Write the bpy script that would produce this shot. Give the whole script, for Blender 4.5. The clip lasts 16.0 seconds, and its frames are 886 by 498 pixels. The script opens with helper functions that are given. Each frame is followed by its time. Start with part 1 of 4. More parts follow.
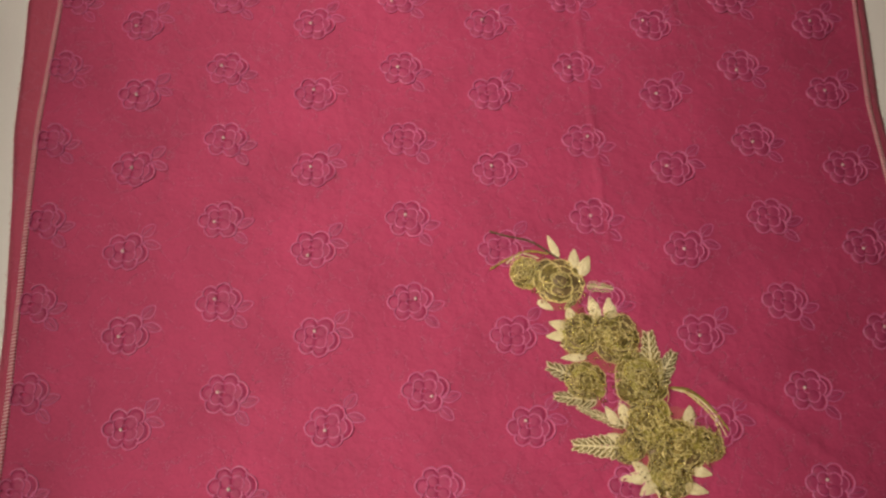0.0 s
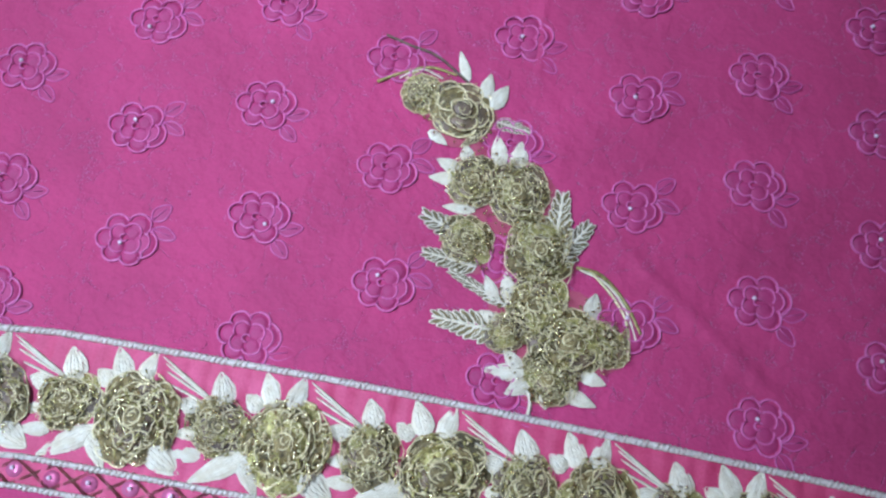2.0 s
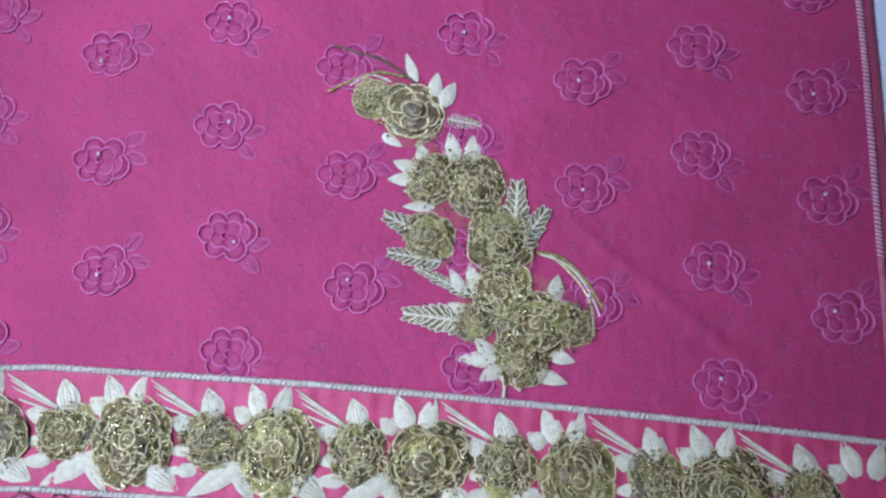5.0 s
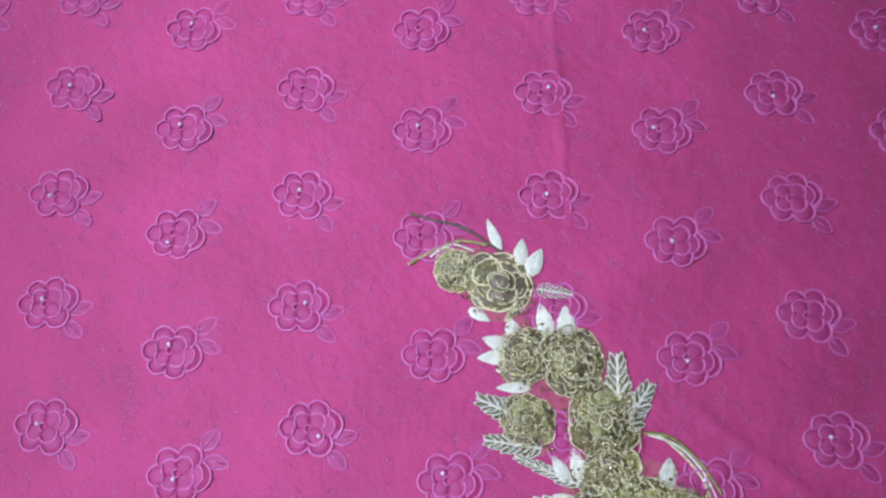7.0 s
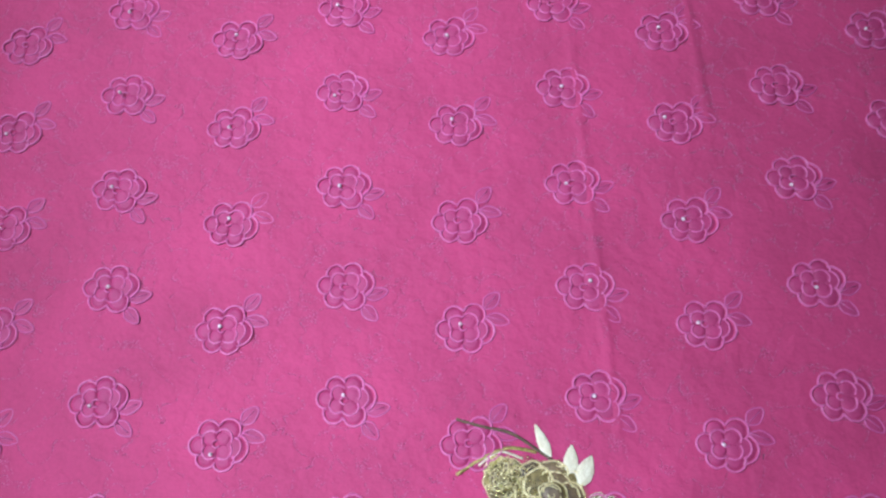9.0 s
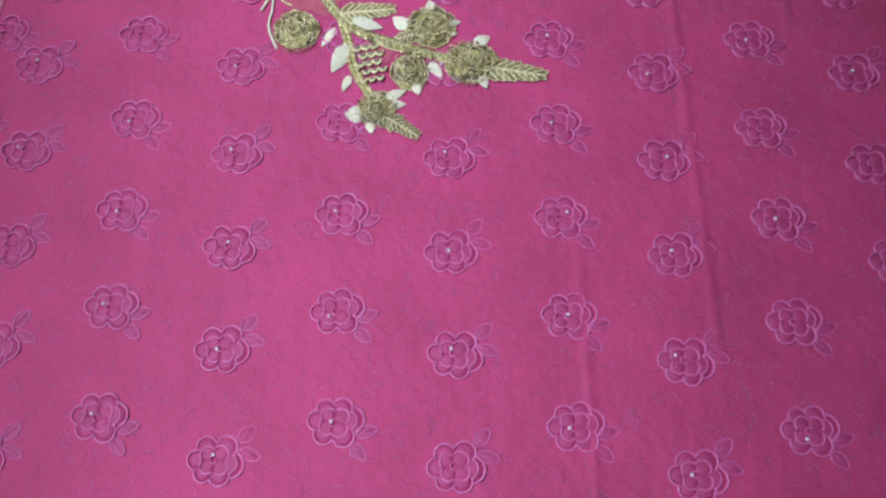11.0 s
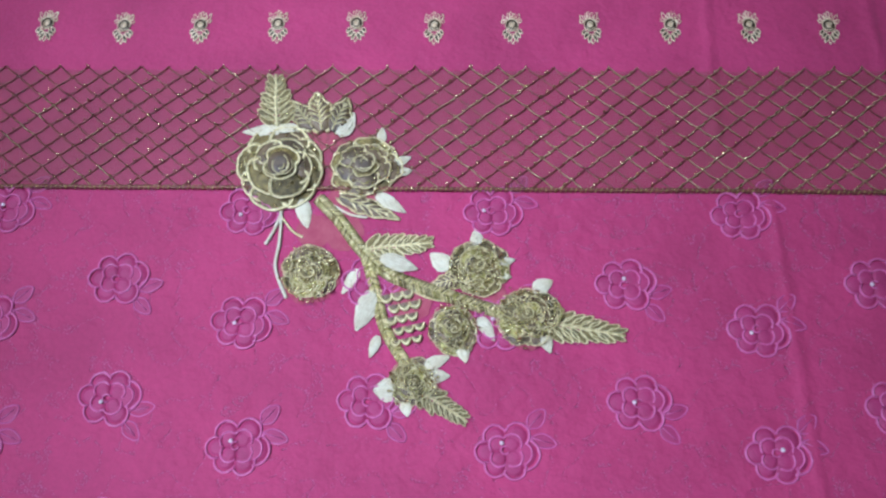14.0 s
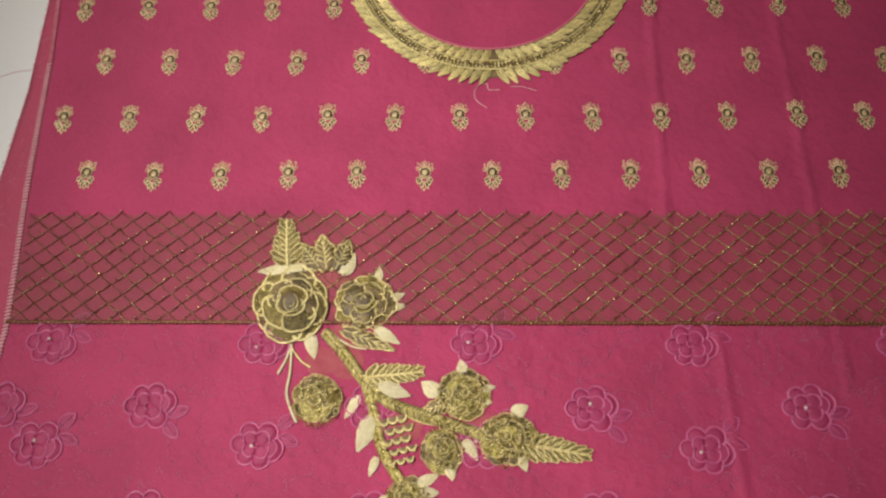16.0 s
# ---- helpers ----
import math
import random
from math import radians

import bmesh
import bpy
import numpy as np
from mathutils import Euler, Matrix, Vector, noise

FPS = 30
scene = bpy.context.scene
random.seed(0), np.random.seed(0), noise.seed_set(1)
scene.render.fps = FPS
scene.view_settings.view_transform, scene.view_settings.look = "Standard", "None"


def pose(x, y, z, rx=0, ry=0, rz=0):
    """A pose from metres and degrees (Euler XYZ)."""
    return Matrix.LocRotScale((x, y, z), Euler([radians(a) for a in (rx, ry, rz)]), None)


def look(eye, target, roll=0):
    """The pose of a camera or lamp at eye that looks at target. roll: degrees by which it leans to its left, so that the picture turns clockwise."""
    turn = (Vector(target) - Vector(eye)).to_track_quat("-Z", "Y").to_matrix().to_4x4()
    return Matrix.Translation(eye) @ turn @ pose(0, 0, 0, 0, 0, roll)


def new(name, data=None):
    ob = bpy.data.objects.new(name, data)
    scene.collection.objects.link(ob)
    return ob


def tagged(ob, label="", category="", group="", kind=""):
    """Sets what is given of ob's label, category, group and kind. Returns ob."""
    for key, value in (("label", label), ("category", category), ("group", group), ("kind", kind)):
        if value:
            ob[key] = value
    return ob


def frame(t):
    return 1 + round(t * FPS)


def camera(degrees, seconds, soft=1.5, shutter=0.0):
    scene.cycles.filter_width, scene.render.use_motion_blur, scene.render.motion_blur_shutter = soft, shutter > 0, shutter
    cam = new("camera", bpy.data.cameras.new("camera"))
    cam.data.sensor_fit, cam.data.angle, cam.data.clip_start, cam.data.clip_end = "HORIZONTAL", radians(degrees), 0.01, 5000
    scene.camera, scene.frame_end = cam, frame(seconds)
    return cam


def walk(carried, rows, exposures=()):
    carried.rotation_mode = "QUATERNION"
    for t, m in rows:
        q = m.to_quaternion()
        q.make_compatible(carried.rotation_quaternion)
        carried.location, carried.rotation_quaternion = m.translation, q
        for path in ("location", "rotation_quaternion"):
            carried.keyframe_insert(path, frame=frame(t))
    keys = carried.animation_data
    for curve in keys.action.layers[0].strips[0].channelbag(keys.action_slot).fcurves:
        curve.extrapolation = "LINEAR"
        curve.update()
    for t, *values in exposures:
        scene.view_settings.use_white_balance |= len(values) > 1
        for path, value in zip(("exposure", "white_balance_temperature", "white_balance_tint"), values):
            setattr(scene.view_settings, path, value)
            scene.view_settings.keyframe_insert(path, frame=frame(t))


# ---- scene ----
cam = camera(58.7, 16.0, soft=2.4)
PATH = [
    (0, (-0.053, -0.202, 0.598), (-0.032, 0.44, -1.296), 1.5),
    (0.5, (-0.013, -0.22, 0.57), (0.003, 0.425, -1.323), 7.3),
    (1, (0.038, -0.232, 0.513), (0.005, 0.396, -1.385), 7.3),
    (1.5, (0.056, -0.22, 0.459), (0.005, 0.314, -1.467), 4.7),
    (2, (0.064, -0.226, 0.439), (-0.007, 0.271, -1.497), 1.6),
    (2.5, (0.069, -0.23, 0.441), (-0.017, 0.23, -1.504), -1.1),
    (3, (0.072, -0.234, 0.447), (-0.026, 0.204, -1.502), -3.3),
    (3.2, (0.071, -0.234, 0.447), (-0.03, 0.187, -1.505), -4.3),
    (5.3, (0.082, -0.206, 0.46), (0.036, 0.232, -1.491), -3.7),
    (5.5, (0.068, -0.199, 0.456), (0.023, 0.27, -1.488), -4.0),
    (6, (0.052, -0.178, 0.446), (0.008, 0.327, -1.489), -4.1),
    (6.5, (0.042, -0.158, 0.442), (-0.001, 0.353, -1.491), -3.8),
    (7, (0.027, -0.137, 0.451), (-0.039, 0.418, -1.469), -5.9),
    (7.5, (0.016, -0.111, 0.459), (-0.053, 0.48, -1.45), -5.4),
    (8, (0.006, -0.086, 0.459), (-0.064, 0.53, -1.443), -5.4),
    (8.5, (0.001, -0.066, 0.466), (-0.068, 0.565, -1.43), -5.7),
    (9, (-0.003, -0.042, 0.477), (-0.056, 0.61, -1.413), -5.1),
    (9.2, (-0.008, -0.031, 0.486), (-0.055, 0.626, -1.403), -4.9),
    (11.3, (-0.002, 0.15, 0.502), (-0.058, 0.778, -1.396), -3.7),
    (11.5, (-0.015, 0.175, 0.495), (-0.059, 0.797, -1.405), -3.0),
    (12, (-0.036, 0.212, 0.475), (-0.065, 0.847, -1.422), -1.8),
    (12.5, (-0.044, 0.241, 0.476), (-0.038, 0.877, -1.42), 0.2),
    (13, (-0.048, 0.274, 0.469), (-0.035, 0.913, -1.426), 0.1),
    (13.5, (-0.044, 0.307, 0.458), (-0.051, 0.946, -1.437), -1.3),
    (14, (-0.042, 0.32, 0.45), (-0.083, 0.943, -1.45), -3.1),
    (14.5, (-0.038, 0.331, 0.464), (-0.104, 0.961, -1.433), -4.5),
    (15, (-0.037, 0.348, 0.494), (-0.102, 0.995, -1.397), -4.4),
    (15.5, (-0.037, 0.359, 0.521), (-0.088, 1.029, -1.362), -3.8),
    (16, (-0.033, 0.361, 0.54), (-0.076, 1.058, -1.334), -3.3),
]

# seconds, stops, kelvin, tint
EXPOSURES = [(0.0, -0.42, 8100, 10), (0.6, -0.37, 7300, 9), (0.9, -0.22, 6000, 9), (1.3, -0.02, 4500, 12), (2.5, 0.03, 4350, 14), (5.5, -0.12, 4350, 15), (7.0, 0.13, 4350, 15), (9.0, 0.28, 4700, 10), (11.3, -0.08, 4700, 9), (13.0, -0.06, 4500, 11), (14.6, -0.15, 4500, 11), (15.0, -0.26, 5300, 4), (15.4, -0.29, 6400, 5), (16.0, -0.23, 6800, 6)]
LAMP_EYE, LAMP_TARGET, LAMP_POWER, LAMP_SPREAD = (-0.50, 0.15, 1.00), (-0.06, 0.16, 0.0), 4.4, 57
FILL_POWER = 1.5
walk(cam, [(t, look(eye, target, roll)) for t, eye, target, roll in PATH], EXPOSURES)

# ---- light ----
world = bpy.data.worlds.new("room_air")
scene.world = world
world.use_nodes = True
world.node_tree.nodes["Background"].inputs[0].default_value = (1.0, 0.96, 0.9, 1)
world.node_tree.nodes["Background"].inputs[1].default_value = 0.02


def lamp(name, eye, target, size_x, size_y, power, colour):
    data = bpy.data.lights.new(name, "AREA")
    data.shape, data.size, data.size_y, data.energy, data.color = "RECTANGLE", size_x, size_y, power, colour
    ob = new(name, data)
    ob.matrix_world = look(eye, target)
    return ob


# Unseen strip added on the left; its narrow spread darkens both sides of the cloth.
left_key = lamp("added_left_key", LAMP_EYE, LAMP_TARGET, 1.7, 0.30, LAMP_POWER, (1.0, 0.945, 0.90))
left_key.data.spread = radians(LAMP_SPREAD)
# Warm fill added overhead to lift the dark side; no fitting belongs to it.
lamp("overhead_fill", (0.3, 0.6, 2.35), (0.1, 0.3, 0), 0.9, 0.9, FILL_POWER, (1.0, 0.85, 0.70))


# ---- materials ----
def material(name, colour, second, rough=0.6, metal=0.0, scale=60.0, fine=900.0, bump=0.25, depth=0.0004, sheen=0.0, alpha=1.0, vary=0.0, stripe=0.0):
    m = bpy.data.materials.new(name)
    m.use_nodes = True
    n, l = m.node_tree.nodes, m.node_tree.links
    p = n["Principled BSDF"]
    co = n.new("ShaderNodeTexCoord")
    big, small = n.new("ShaderNodeTexNoise"), n.new("ShaderNodeTexNoise")
    big.inputs["Scale"].default_value, big.inputs["Detail"].default_value = scale, 5
    small.inputs["Scale"].default_value, small.inputs["Detail"].default_value = fine, 3
    geo = n.new("ShaderNodeNewGeometry")
    for tex in (big, small):
        l.new(geo.outputs["Position"], tex.inputs["Vector"])
    add = n.new("ShaderNodeMath")
    add.operation = "MULTIPLY_ADD"
    l.new(small.outputs["Fac"], add.inputs[0])
    add.inputs[1].default_value = 0.5
    l.new(big.outputs["Fac"], add.inputs[2])
    ramp = n.new("ShaderNodeValToRGB")
    ramp.color_ramp.elements[0].position, ramp.color_ramp.elements[1].position = 0.5, 1.0
    ramp.color_ramp.elements[0].color, ramp.color_ramp.elements[1].color = (*colour, 1), (*second, 1)
    l.new(add.outputs[0], ramp.inputs[0])
    last = ramp.outputs[0]
    if vary:
        info, hsv = n.new("ShaderNodeObjectInfo"), n.new("ShaderNodeHueSaturation")
        span = n.new("ShaderNodeMapRange")
        span.inputs["To Min"].default_value, span.inputs["To Max"].default_value = 1 - vary, 1 + vary
        l.new(info.outputs["Random"], span.inputs["Value"])
        l.new(span.outputs[0], hsv.inputs["Value"])
        l.new(last, hsv.inputs["Color"])
        last = hsv.outputs[0]
    l.new(last, p.inputs["Base Color"])
    p.inputs["Roughness"].default_value, p.inputs["Metallic"].default_value = rough, metal
    p.inputs["Sheen Weight"].default_value = sheen
    p.inputs["Alpha"].default_value = alpha
    height = small.outputs["Fac"]
    if stripe:
        wave = n.new("ShaderNodeTexWave")
        wave.inputs["Scale"].default_value, wave.inputs["Distortion"].default_value = stripe, 3.0
        wave.inputs["Detail"].default_value, wave.inputs["Detail Scale"].default_value = 2.0, 2.0
        wave.bands_direction = "DIAGONAL"
        l.new(geo.outputs["Position"], wave.inputs["Vector"])
        both = n.new("ShaderNodeMath")
        both.operation = "ADD"
        l.new(wave.outputs["Fac"], both.inputs[0])
        l.new(small.outputs["Fac"], both.inputs[1])
        height = both.outputs[0]
    b = n.new("ShaderNodeBump")
    b.inputs["Strength"].default_value, b.inputs["Distance"].default_value = bump, depth
    l.new(height, b.inputs["Height"])
    l.new(b.outputs[0], p.inputs["Normal"])
    return m


def cloth_material(name, colour, second, weave=0.3, dots=1.0):
    """Cotton with a woven grain, soft puckers and a faint wandering run of needle pricks."""
    m = material(name, colour, second, rough=0.75, scale=14, fine=420, bump=weave, depth=0.0005, sheen=0.15)
    n, l = m.node_tree.nodes, m.node_tree.links
    p = n["Principled BSDF"]
    geo = n.new("ShaderNodeNewGeometry")
    wander, pricks = n.new("ShaderNodeTexNoise"), n.new("ShaderNodeTexVoronoi")
    wander.inputs["Scale"].default_value, wander.inputs["Detail"].default_value = 48, 1
    pricks.inputs["Scale"].default_value = 760
    for tex in (wander, pricks):
        l.new(geo.outputs["Position"], tex.inputs["Vector"])
    away = n.new("ShaderNodeMath")
    away.operation = "SUBTRACT"
    away.inputs[1].default_value = 0.5
    l.new(wander.outputs["Fac"], away.inputs[0])
    size = n.new("ShaderNodeMath")
    size.operation = "ABSOLUTE"
    l.new(away.outputs[0], size.inputs[0])
    line, dot = n.new("ShaderNodeMapRange"), n.new("ShaderNodeMapRange")
    line.inputs["From Min"].default_value, line.inputs["From Max"].default_value = 0.010, 0.030
    line.inputs["To Min"].default_value, line.inputs["To Max"].default_value = 1, 0
    dot.inputs["From Min"].default_value, dot.inputs["From Max"].default_value = 0.26, 0.44
    dot.inputs["To Min"].default_value, dot.inputs["To Max"].default_value = 1, 0
    l.new(size.outputs[0], line.inputs["Value"])
    l.new(pricks.outputs["Distance"], dot.inputs["Value"])
    both = n.new("ShaderNodeMath")
    both.operation = "MULTIPLY"
    l.new(line.outputs[0], both.inputs[0])
    l.new(dot.outputs[0], both.inputs[1])
    mix = n.new("ShaderNodeMixRGB")
    mix.inputs["Color2"].default_value = (0.66, 0.22, 0.42, 1)
    l.new(n["Color Ramp"].outputs[0], mix.inputs["Color1"])
    half = n.new("ShaderNodeMath")
    half.operation = "MULTIPLY"
    half.inputs[1].default_value = 0.40 * dots
    l.new(both.outputs[0], half.inputs[0])
    l.new(half.outputs[0], mix.inputs["Fac"])
    l.new(mix.outputs[0], p.inputs["Base Color"])
    first = n["Bump"]
    b = n.new("ShaderNodeBump")
    b.invert = True
    b.inputs["Strength"].default_value, b.inputs["Distance"].default_value = 0.8 * dots, 0.0008
    l.new(both.outputs[0], b.inputs["Height"])
    l.new(first.outputs[0], b.inputs["Normal"])
    soft = n.new("ShaderNodeTexNoise")
    soft.inputs["Scale"].default_value, soft.inputs["Detail"].default_value = 90, 4
    l.new(geo.outputs["Position"], soft.inputs["Vector"])
    c = n.new("ShaderNodeBump")
    c.inputs["Strength"].default_value, c.inputs["Distance"].default_value = 0.9, 0.0026
    l.new(soft.outputs["Fac"], c.inputs["Height"])
    l.new(b.outputs[0], c.inputs["Normal"])
    l.new(c.outputs[0], p.inputs["Normal"])
    return m


PINK = cloth_material("pink_cotton", (0.36, 0.028, 0.100), (0.50, 0.042, 0.142))
PLAIN = cloth_material("plain_pink_cotton", (0.36, 0.028, 0.100), (0.50, 0.042, 0.142), dots=0.12)
UNDER = cloth_material("pink_cotton_underside", (0.46, 0.06, 0.13), (0.52, 0.075, 0.15))
SHEET = material("white_bedsheet", (0.83, 0.83, 0.85), (0.90, 0.90, 0.92), rough=0.85, scale=6, fine=500, bump=0.2, depth=0.0004)
PLASTER = material("wall_paint", (0.72, 0.70, 0.66), (0.78, 0.76, 0.72), rough=0.9, scale=3, fine=80, bump=0.1)
# Mauve padding, its colour also darkened for the shadow inside the petals.
PETAL = material("mauve_pink_shaded_padding", (0.32, 0.028, 0.104), (0.44, 0.044, 0.148), rough=0.65, fine=900, scale=90, bump=0.5, depth=0.0005)
# Mauve-pink outline thread, made paler to carry the highlight along its ridges.
ROSE_THREAD = material("pink_silk_highlit_thread", (0.52, 0.095, 0.24), (0.68, 0.18, 0.38), rough=0.33, fine=2500, scale=300, bump=0.3, depth=0.0002)
LEAF_THREAD = material("mauve_silk_thread", (0.46, 0.075, 0.22), (0.60, 0.14, 0.32), rough=0.36, fine=2500, scale=300, bump=0.3, depth=0.0002)
SELVAGE = material("pale_selvage", (0.48, 0.10, 0.16), (0.62, 0.20, 0.26), rough=0.7, scale=200, fine=1500)
WHITE_STITCH = material("whitish_stitch_thread", (0.74, 0.50, 0.54), (0.88, 0.72, 0.74), rough=0.6)
OLIVE = material("olive_gold_satin", (0.065, 0.048, 0.013), (0.33, 0.25, 0.070), rough=0.48, metal=0.2, scale=260, fine=1800, bump=0.7, depth=0.0007, vary=0.35)
BROWN = material("bronze_brown_satin", (0.070, 0.048, 0.022), (0.27, 0.185, 0.085), rough=0.5, metal=0.15, scale=140, fine=1600, bump=0.35, depth=0.0004, vary=0.3)
CORD = material("pale_gold_cord", (0.50, 0.40, 0.13), (1.0, 0.89, 0.47), rough=0.28, metal=0.3, scale=600, fine=2200, bump=0.7, depth=0.0004, vary=0.15)
CREAM = material("cream_gold_thread", (0.78, 0.68, 0.40), (0.97, 0.90, 0.64), rough=0.42, metal=0.0, scale=260, fine=2000, bump=0.6, depth=0.0004, vary=0.1, stripe=500)
GREENGOLD = material("green_gold_thread", (0.20, 0.170, 0.032), (0.68, 0.59, 0.17), rough=0.32, metal=0.4, scale=340, fine=2000, bump=0.7, depth=0.0005, vary=0.2)
SEQUIN = material("gold_sequin", (0.75, 0.62, 0.28), (0.90, 0.80, 0.45), rough=0.16, metal=1.0)
PEARL = material("pearl_bead", (0.72, 0.52, 0.52), (0.86, 0.70, 0.70), rough=0.06, scale=400)
TULLE = material("dusty_pink_tulle", (0.36, 0.05, 0.085), (0.46, 0.11, 0.13), rough=0.8, scale=120, fine=1200, bump=0.5)
TISSUE = material("pink_tissue_ribbon", (0.44, 0.030, 0.085), (0.60, 0.080, 0.165), rough=0.6, scale=70, fine=700, bump=0.5)
HEM_CORD = material("ivory_cord", (0.78, 0.66, 0.46), (0.95, 0.87, 0.70), rough=0.42, scale=400, fine=1800, bump=0.8, depth=0.0005, stripe=420)
NET = material("bronze_net_thread", (0.14, 0.036, 0.037), (0.29, 0.098, 0.062), rough=0.42, metal=0.2, scale=120, fine=900, bump=0.5)
ORGANZA = material("bronze_organza", (0.22, 0.09, 0.05), (0.30, 0.13, 0.07), rough=0.6, scale=60, fine=1300, alpha=0.24)


# ---- builders ----
def mesh_from(name, bm, mats, smooth=True):
    me = bpy.data.meshes.new(name)
    bmesh.ops.recalc_face_normals(bm, faces=bm.faces[:]) if len(bm.faces) < 30000 else None
    bm.to_mesh(me)
    bm.free()
    for m in mats:
        me.materials.append(m)
    if smooth:
        me.polygons.foreach_set("use_smooth", [True] * len(me.polygons))
    return me


def put(name, me, parent=None, m=None, label=""):
    """One mesh object at the pose m of its parent."""
    ob = new(name, me)
    if parent is not None:
        ob.parent = parent
    if m is not None:
        ob.matrix_basis = m
    if label:
        ob["label"] = label
    return ob


def part(name, bm, material_, parent, label=""):
    mats = material_ if isinstance(material_, (list, tuple)) else [material_]
    return put(name, mesh_from(name, bm, mats), parent, None, label)


def tube(bm, pts, r, mat=0, sides=5, flat=1.0, closed=False, taper=False):
    """A round or flattened cord along points."""
    pts = [Vector(p) for p in pts]
    n = len(pts)
    rings = []
    for i, p in enumerate(pts):
        a = pts[(i - 1) % n] if closed else pts[max(i - 1, 0)]
        b = pts[(i + 1) % n] if closed else pts[min(i + 1, n - 1)]
        d = (b - a).normalized() if (b - a).length > 1e-9 else Vector((1, 0, 0))
        side = d.cross(Vector((0, 0, 1)))
        side = side.normalized() if side.length > 1e-6 else Vector((1, 0, 0))
        up = side.cross(d)
        k = r
        if taper:
            s = i / max(n - 1, 1)
            k = r * (0.25 + 0.75 * math.sin(math.pi * min(max(s, 0.02), 0.98)) ** 0.6)
        rings.append([bm.verts.new(p + side * k * math.cos(q) + up * k * flat * math.sin(q)) for q in (2 * math.pi * j / sides for j in range(sides))])
    for i in range(n if closed else n - 1):
        A, B = rings[i], rings[(i + 1) % n]
        for j in range(sides):
            f = bm.faces.new((A[j], A[(j + 1) % sides], B[(j + 1) % sides], B[j]))
            f.material_index = mat
    if not closed:
        for ring in (rings[0][::-1], rings[-1]):
            f = bm.faces.new(ring)
            f.material_index = mat


def arc(cx, cy, r, a0, a1, n=10, z=0.0):
    return [(cx + r * math.cos(radians(a0 + (a1 - a0) * i / n)), cy + r * math.sin(radians(a0 + (a1 - a0) * i / n)), z) for i in range(n + 1)]


def smooth_line(pts, n=8):
    """A rounded line through a few points."""
    v = [Vector((p[0], p[1], p[2] if len(p) > 2 else 0)) for p in pts]
    out = []
    for i in range(len(v) - 1):
        p0, p1, p2, p3 = v[max(i - 1, 0)], v[i], v[i + 1], v[min(i + 2, len(v) - 1)]
        for k in range(n):
            t = k / n
            out.append(0.5 * ((2 * p1) + (p2 - p0) * t + (2 * p0 - 5 * p1 + 4 * p2 - p3) * t * t + (3 * p1 - p0 - 3 * p2 + p3) * t ** 3))
    return out + [v[-1]]


def bead(bm, x, y, z, r, mat=0, flat=0.8, u=8, v=5):
    top, low = bm.verts.new((x, y, z + r * flat)), bm.verts.new((x, y, z - r * flat))
    rings = []
    for k in range(1, v):
        a = math.pi * k / v
        rings.append([bm.verts.new((x + r * math.sin(a) * math.cos(q), y + r * math.sin(a) * math.sin(q), z + r * flat * math.cos(a))) for q in (2 * math.pi * i / u for i in range(u))])
    made = []
    for i in range(u):
        k = (i + 1) % u
        made.append(bm.faces.new((top, rings[0][i], rings[0][k])))
        made.append(bm.faces.new((low, rings[-1][k], rings[-1][i])))
        made += [bm.faces.new((a[i], b[i], b[k], a[k])) for a, b in zip(rings[:-1], rings[1:])]
    for f in made:
        f.material_index = mat


# ---- lie of the cloth ----
def left_edge(y):
    return float(np.interp(y, (-0.34, -0.13, 0.0, 0.11, 0.24, 0.36, 0.50, 0.61, 0.73, 0.79, 1.0), (-0.366, -0.374, -0.382, -0.388, -0.387, -0.372, -0.358, -0.364, -0.367, -0.371, -0.380)))


def right_edge(y):
    return float(np.interp(y, (-0.34, 0.02, 0.13, 0.24, 0.5, 1.0), (0.334, 0.327, 0.322, 0.328, 0.322, 0.318)))


def left_outer(y):
    return float(np.interp(y, (-0.34, -0.07, 0.05, 0.11, 0.19, 0.24, 0.62, 0.70, 0.79, 1.0), (-0.376, -0.386, -0.399, -0.407, -0.412, -0.416, -0.387, -0.380, -0.379, -0.384)))


def right_outer(y):
    return right_edge(y) + 0.009


def crease(x, y, x0, lean, y0, y1, high, wide):
    d = x - x0 - lean * (y - y0)
    along = max(0.0, min(1.0, (y - y0) / 0.03, (y1 - y) / 0.03))
    return high * along * math.exp(-(d / wide) ** 2)


def lie(x, y):
    """Height of the cloth: soft undulation and a few pressed creases."""
    z = 0.0012 * noise.noise((x * 7, y * 6, 1.3)) + 0.0006 * noise.noise((x * 22, y * 16, 4.1))
    z += crease(x, y, 0.088, -0.05, -0.02, 0.30, 0.0019, 0.0022)
    z += crease(x, y, 0.162, -0.05, 0.20, 0.52, 0.0016, 0.0026)
    z += crease(x, y, 0.118, 0.02, 0.52, 0.85, 0.0017, 0.0030)
    z += crease(x, y, 0.232, -0.03, 0.45, 0.85, 0.0015, 0.0030)
    d = (y + 0.10 + 0.75 * (x - 0.155)) / 1.25
    if 0.14 < x < 0.27:
        z += 0.0020 * min(1, (x - 0.14) / 0.02, (0.27 - x) / 0.03) * math.exp(-(d / 0.004) ** 2)
    return z


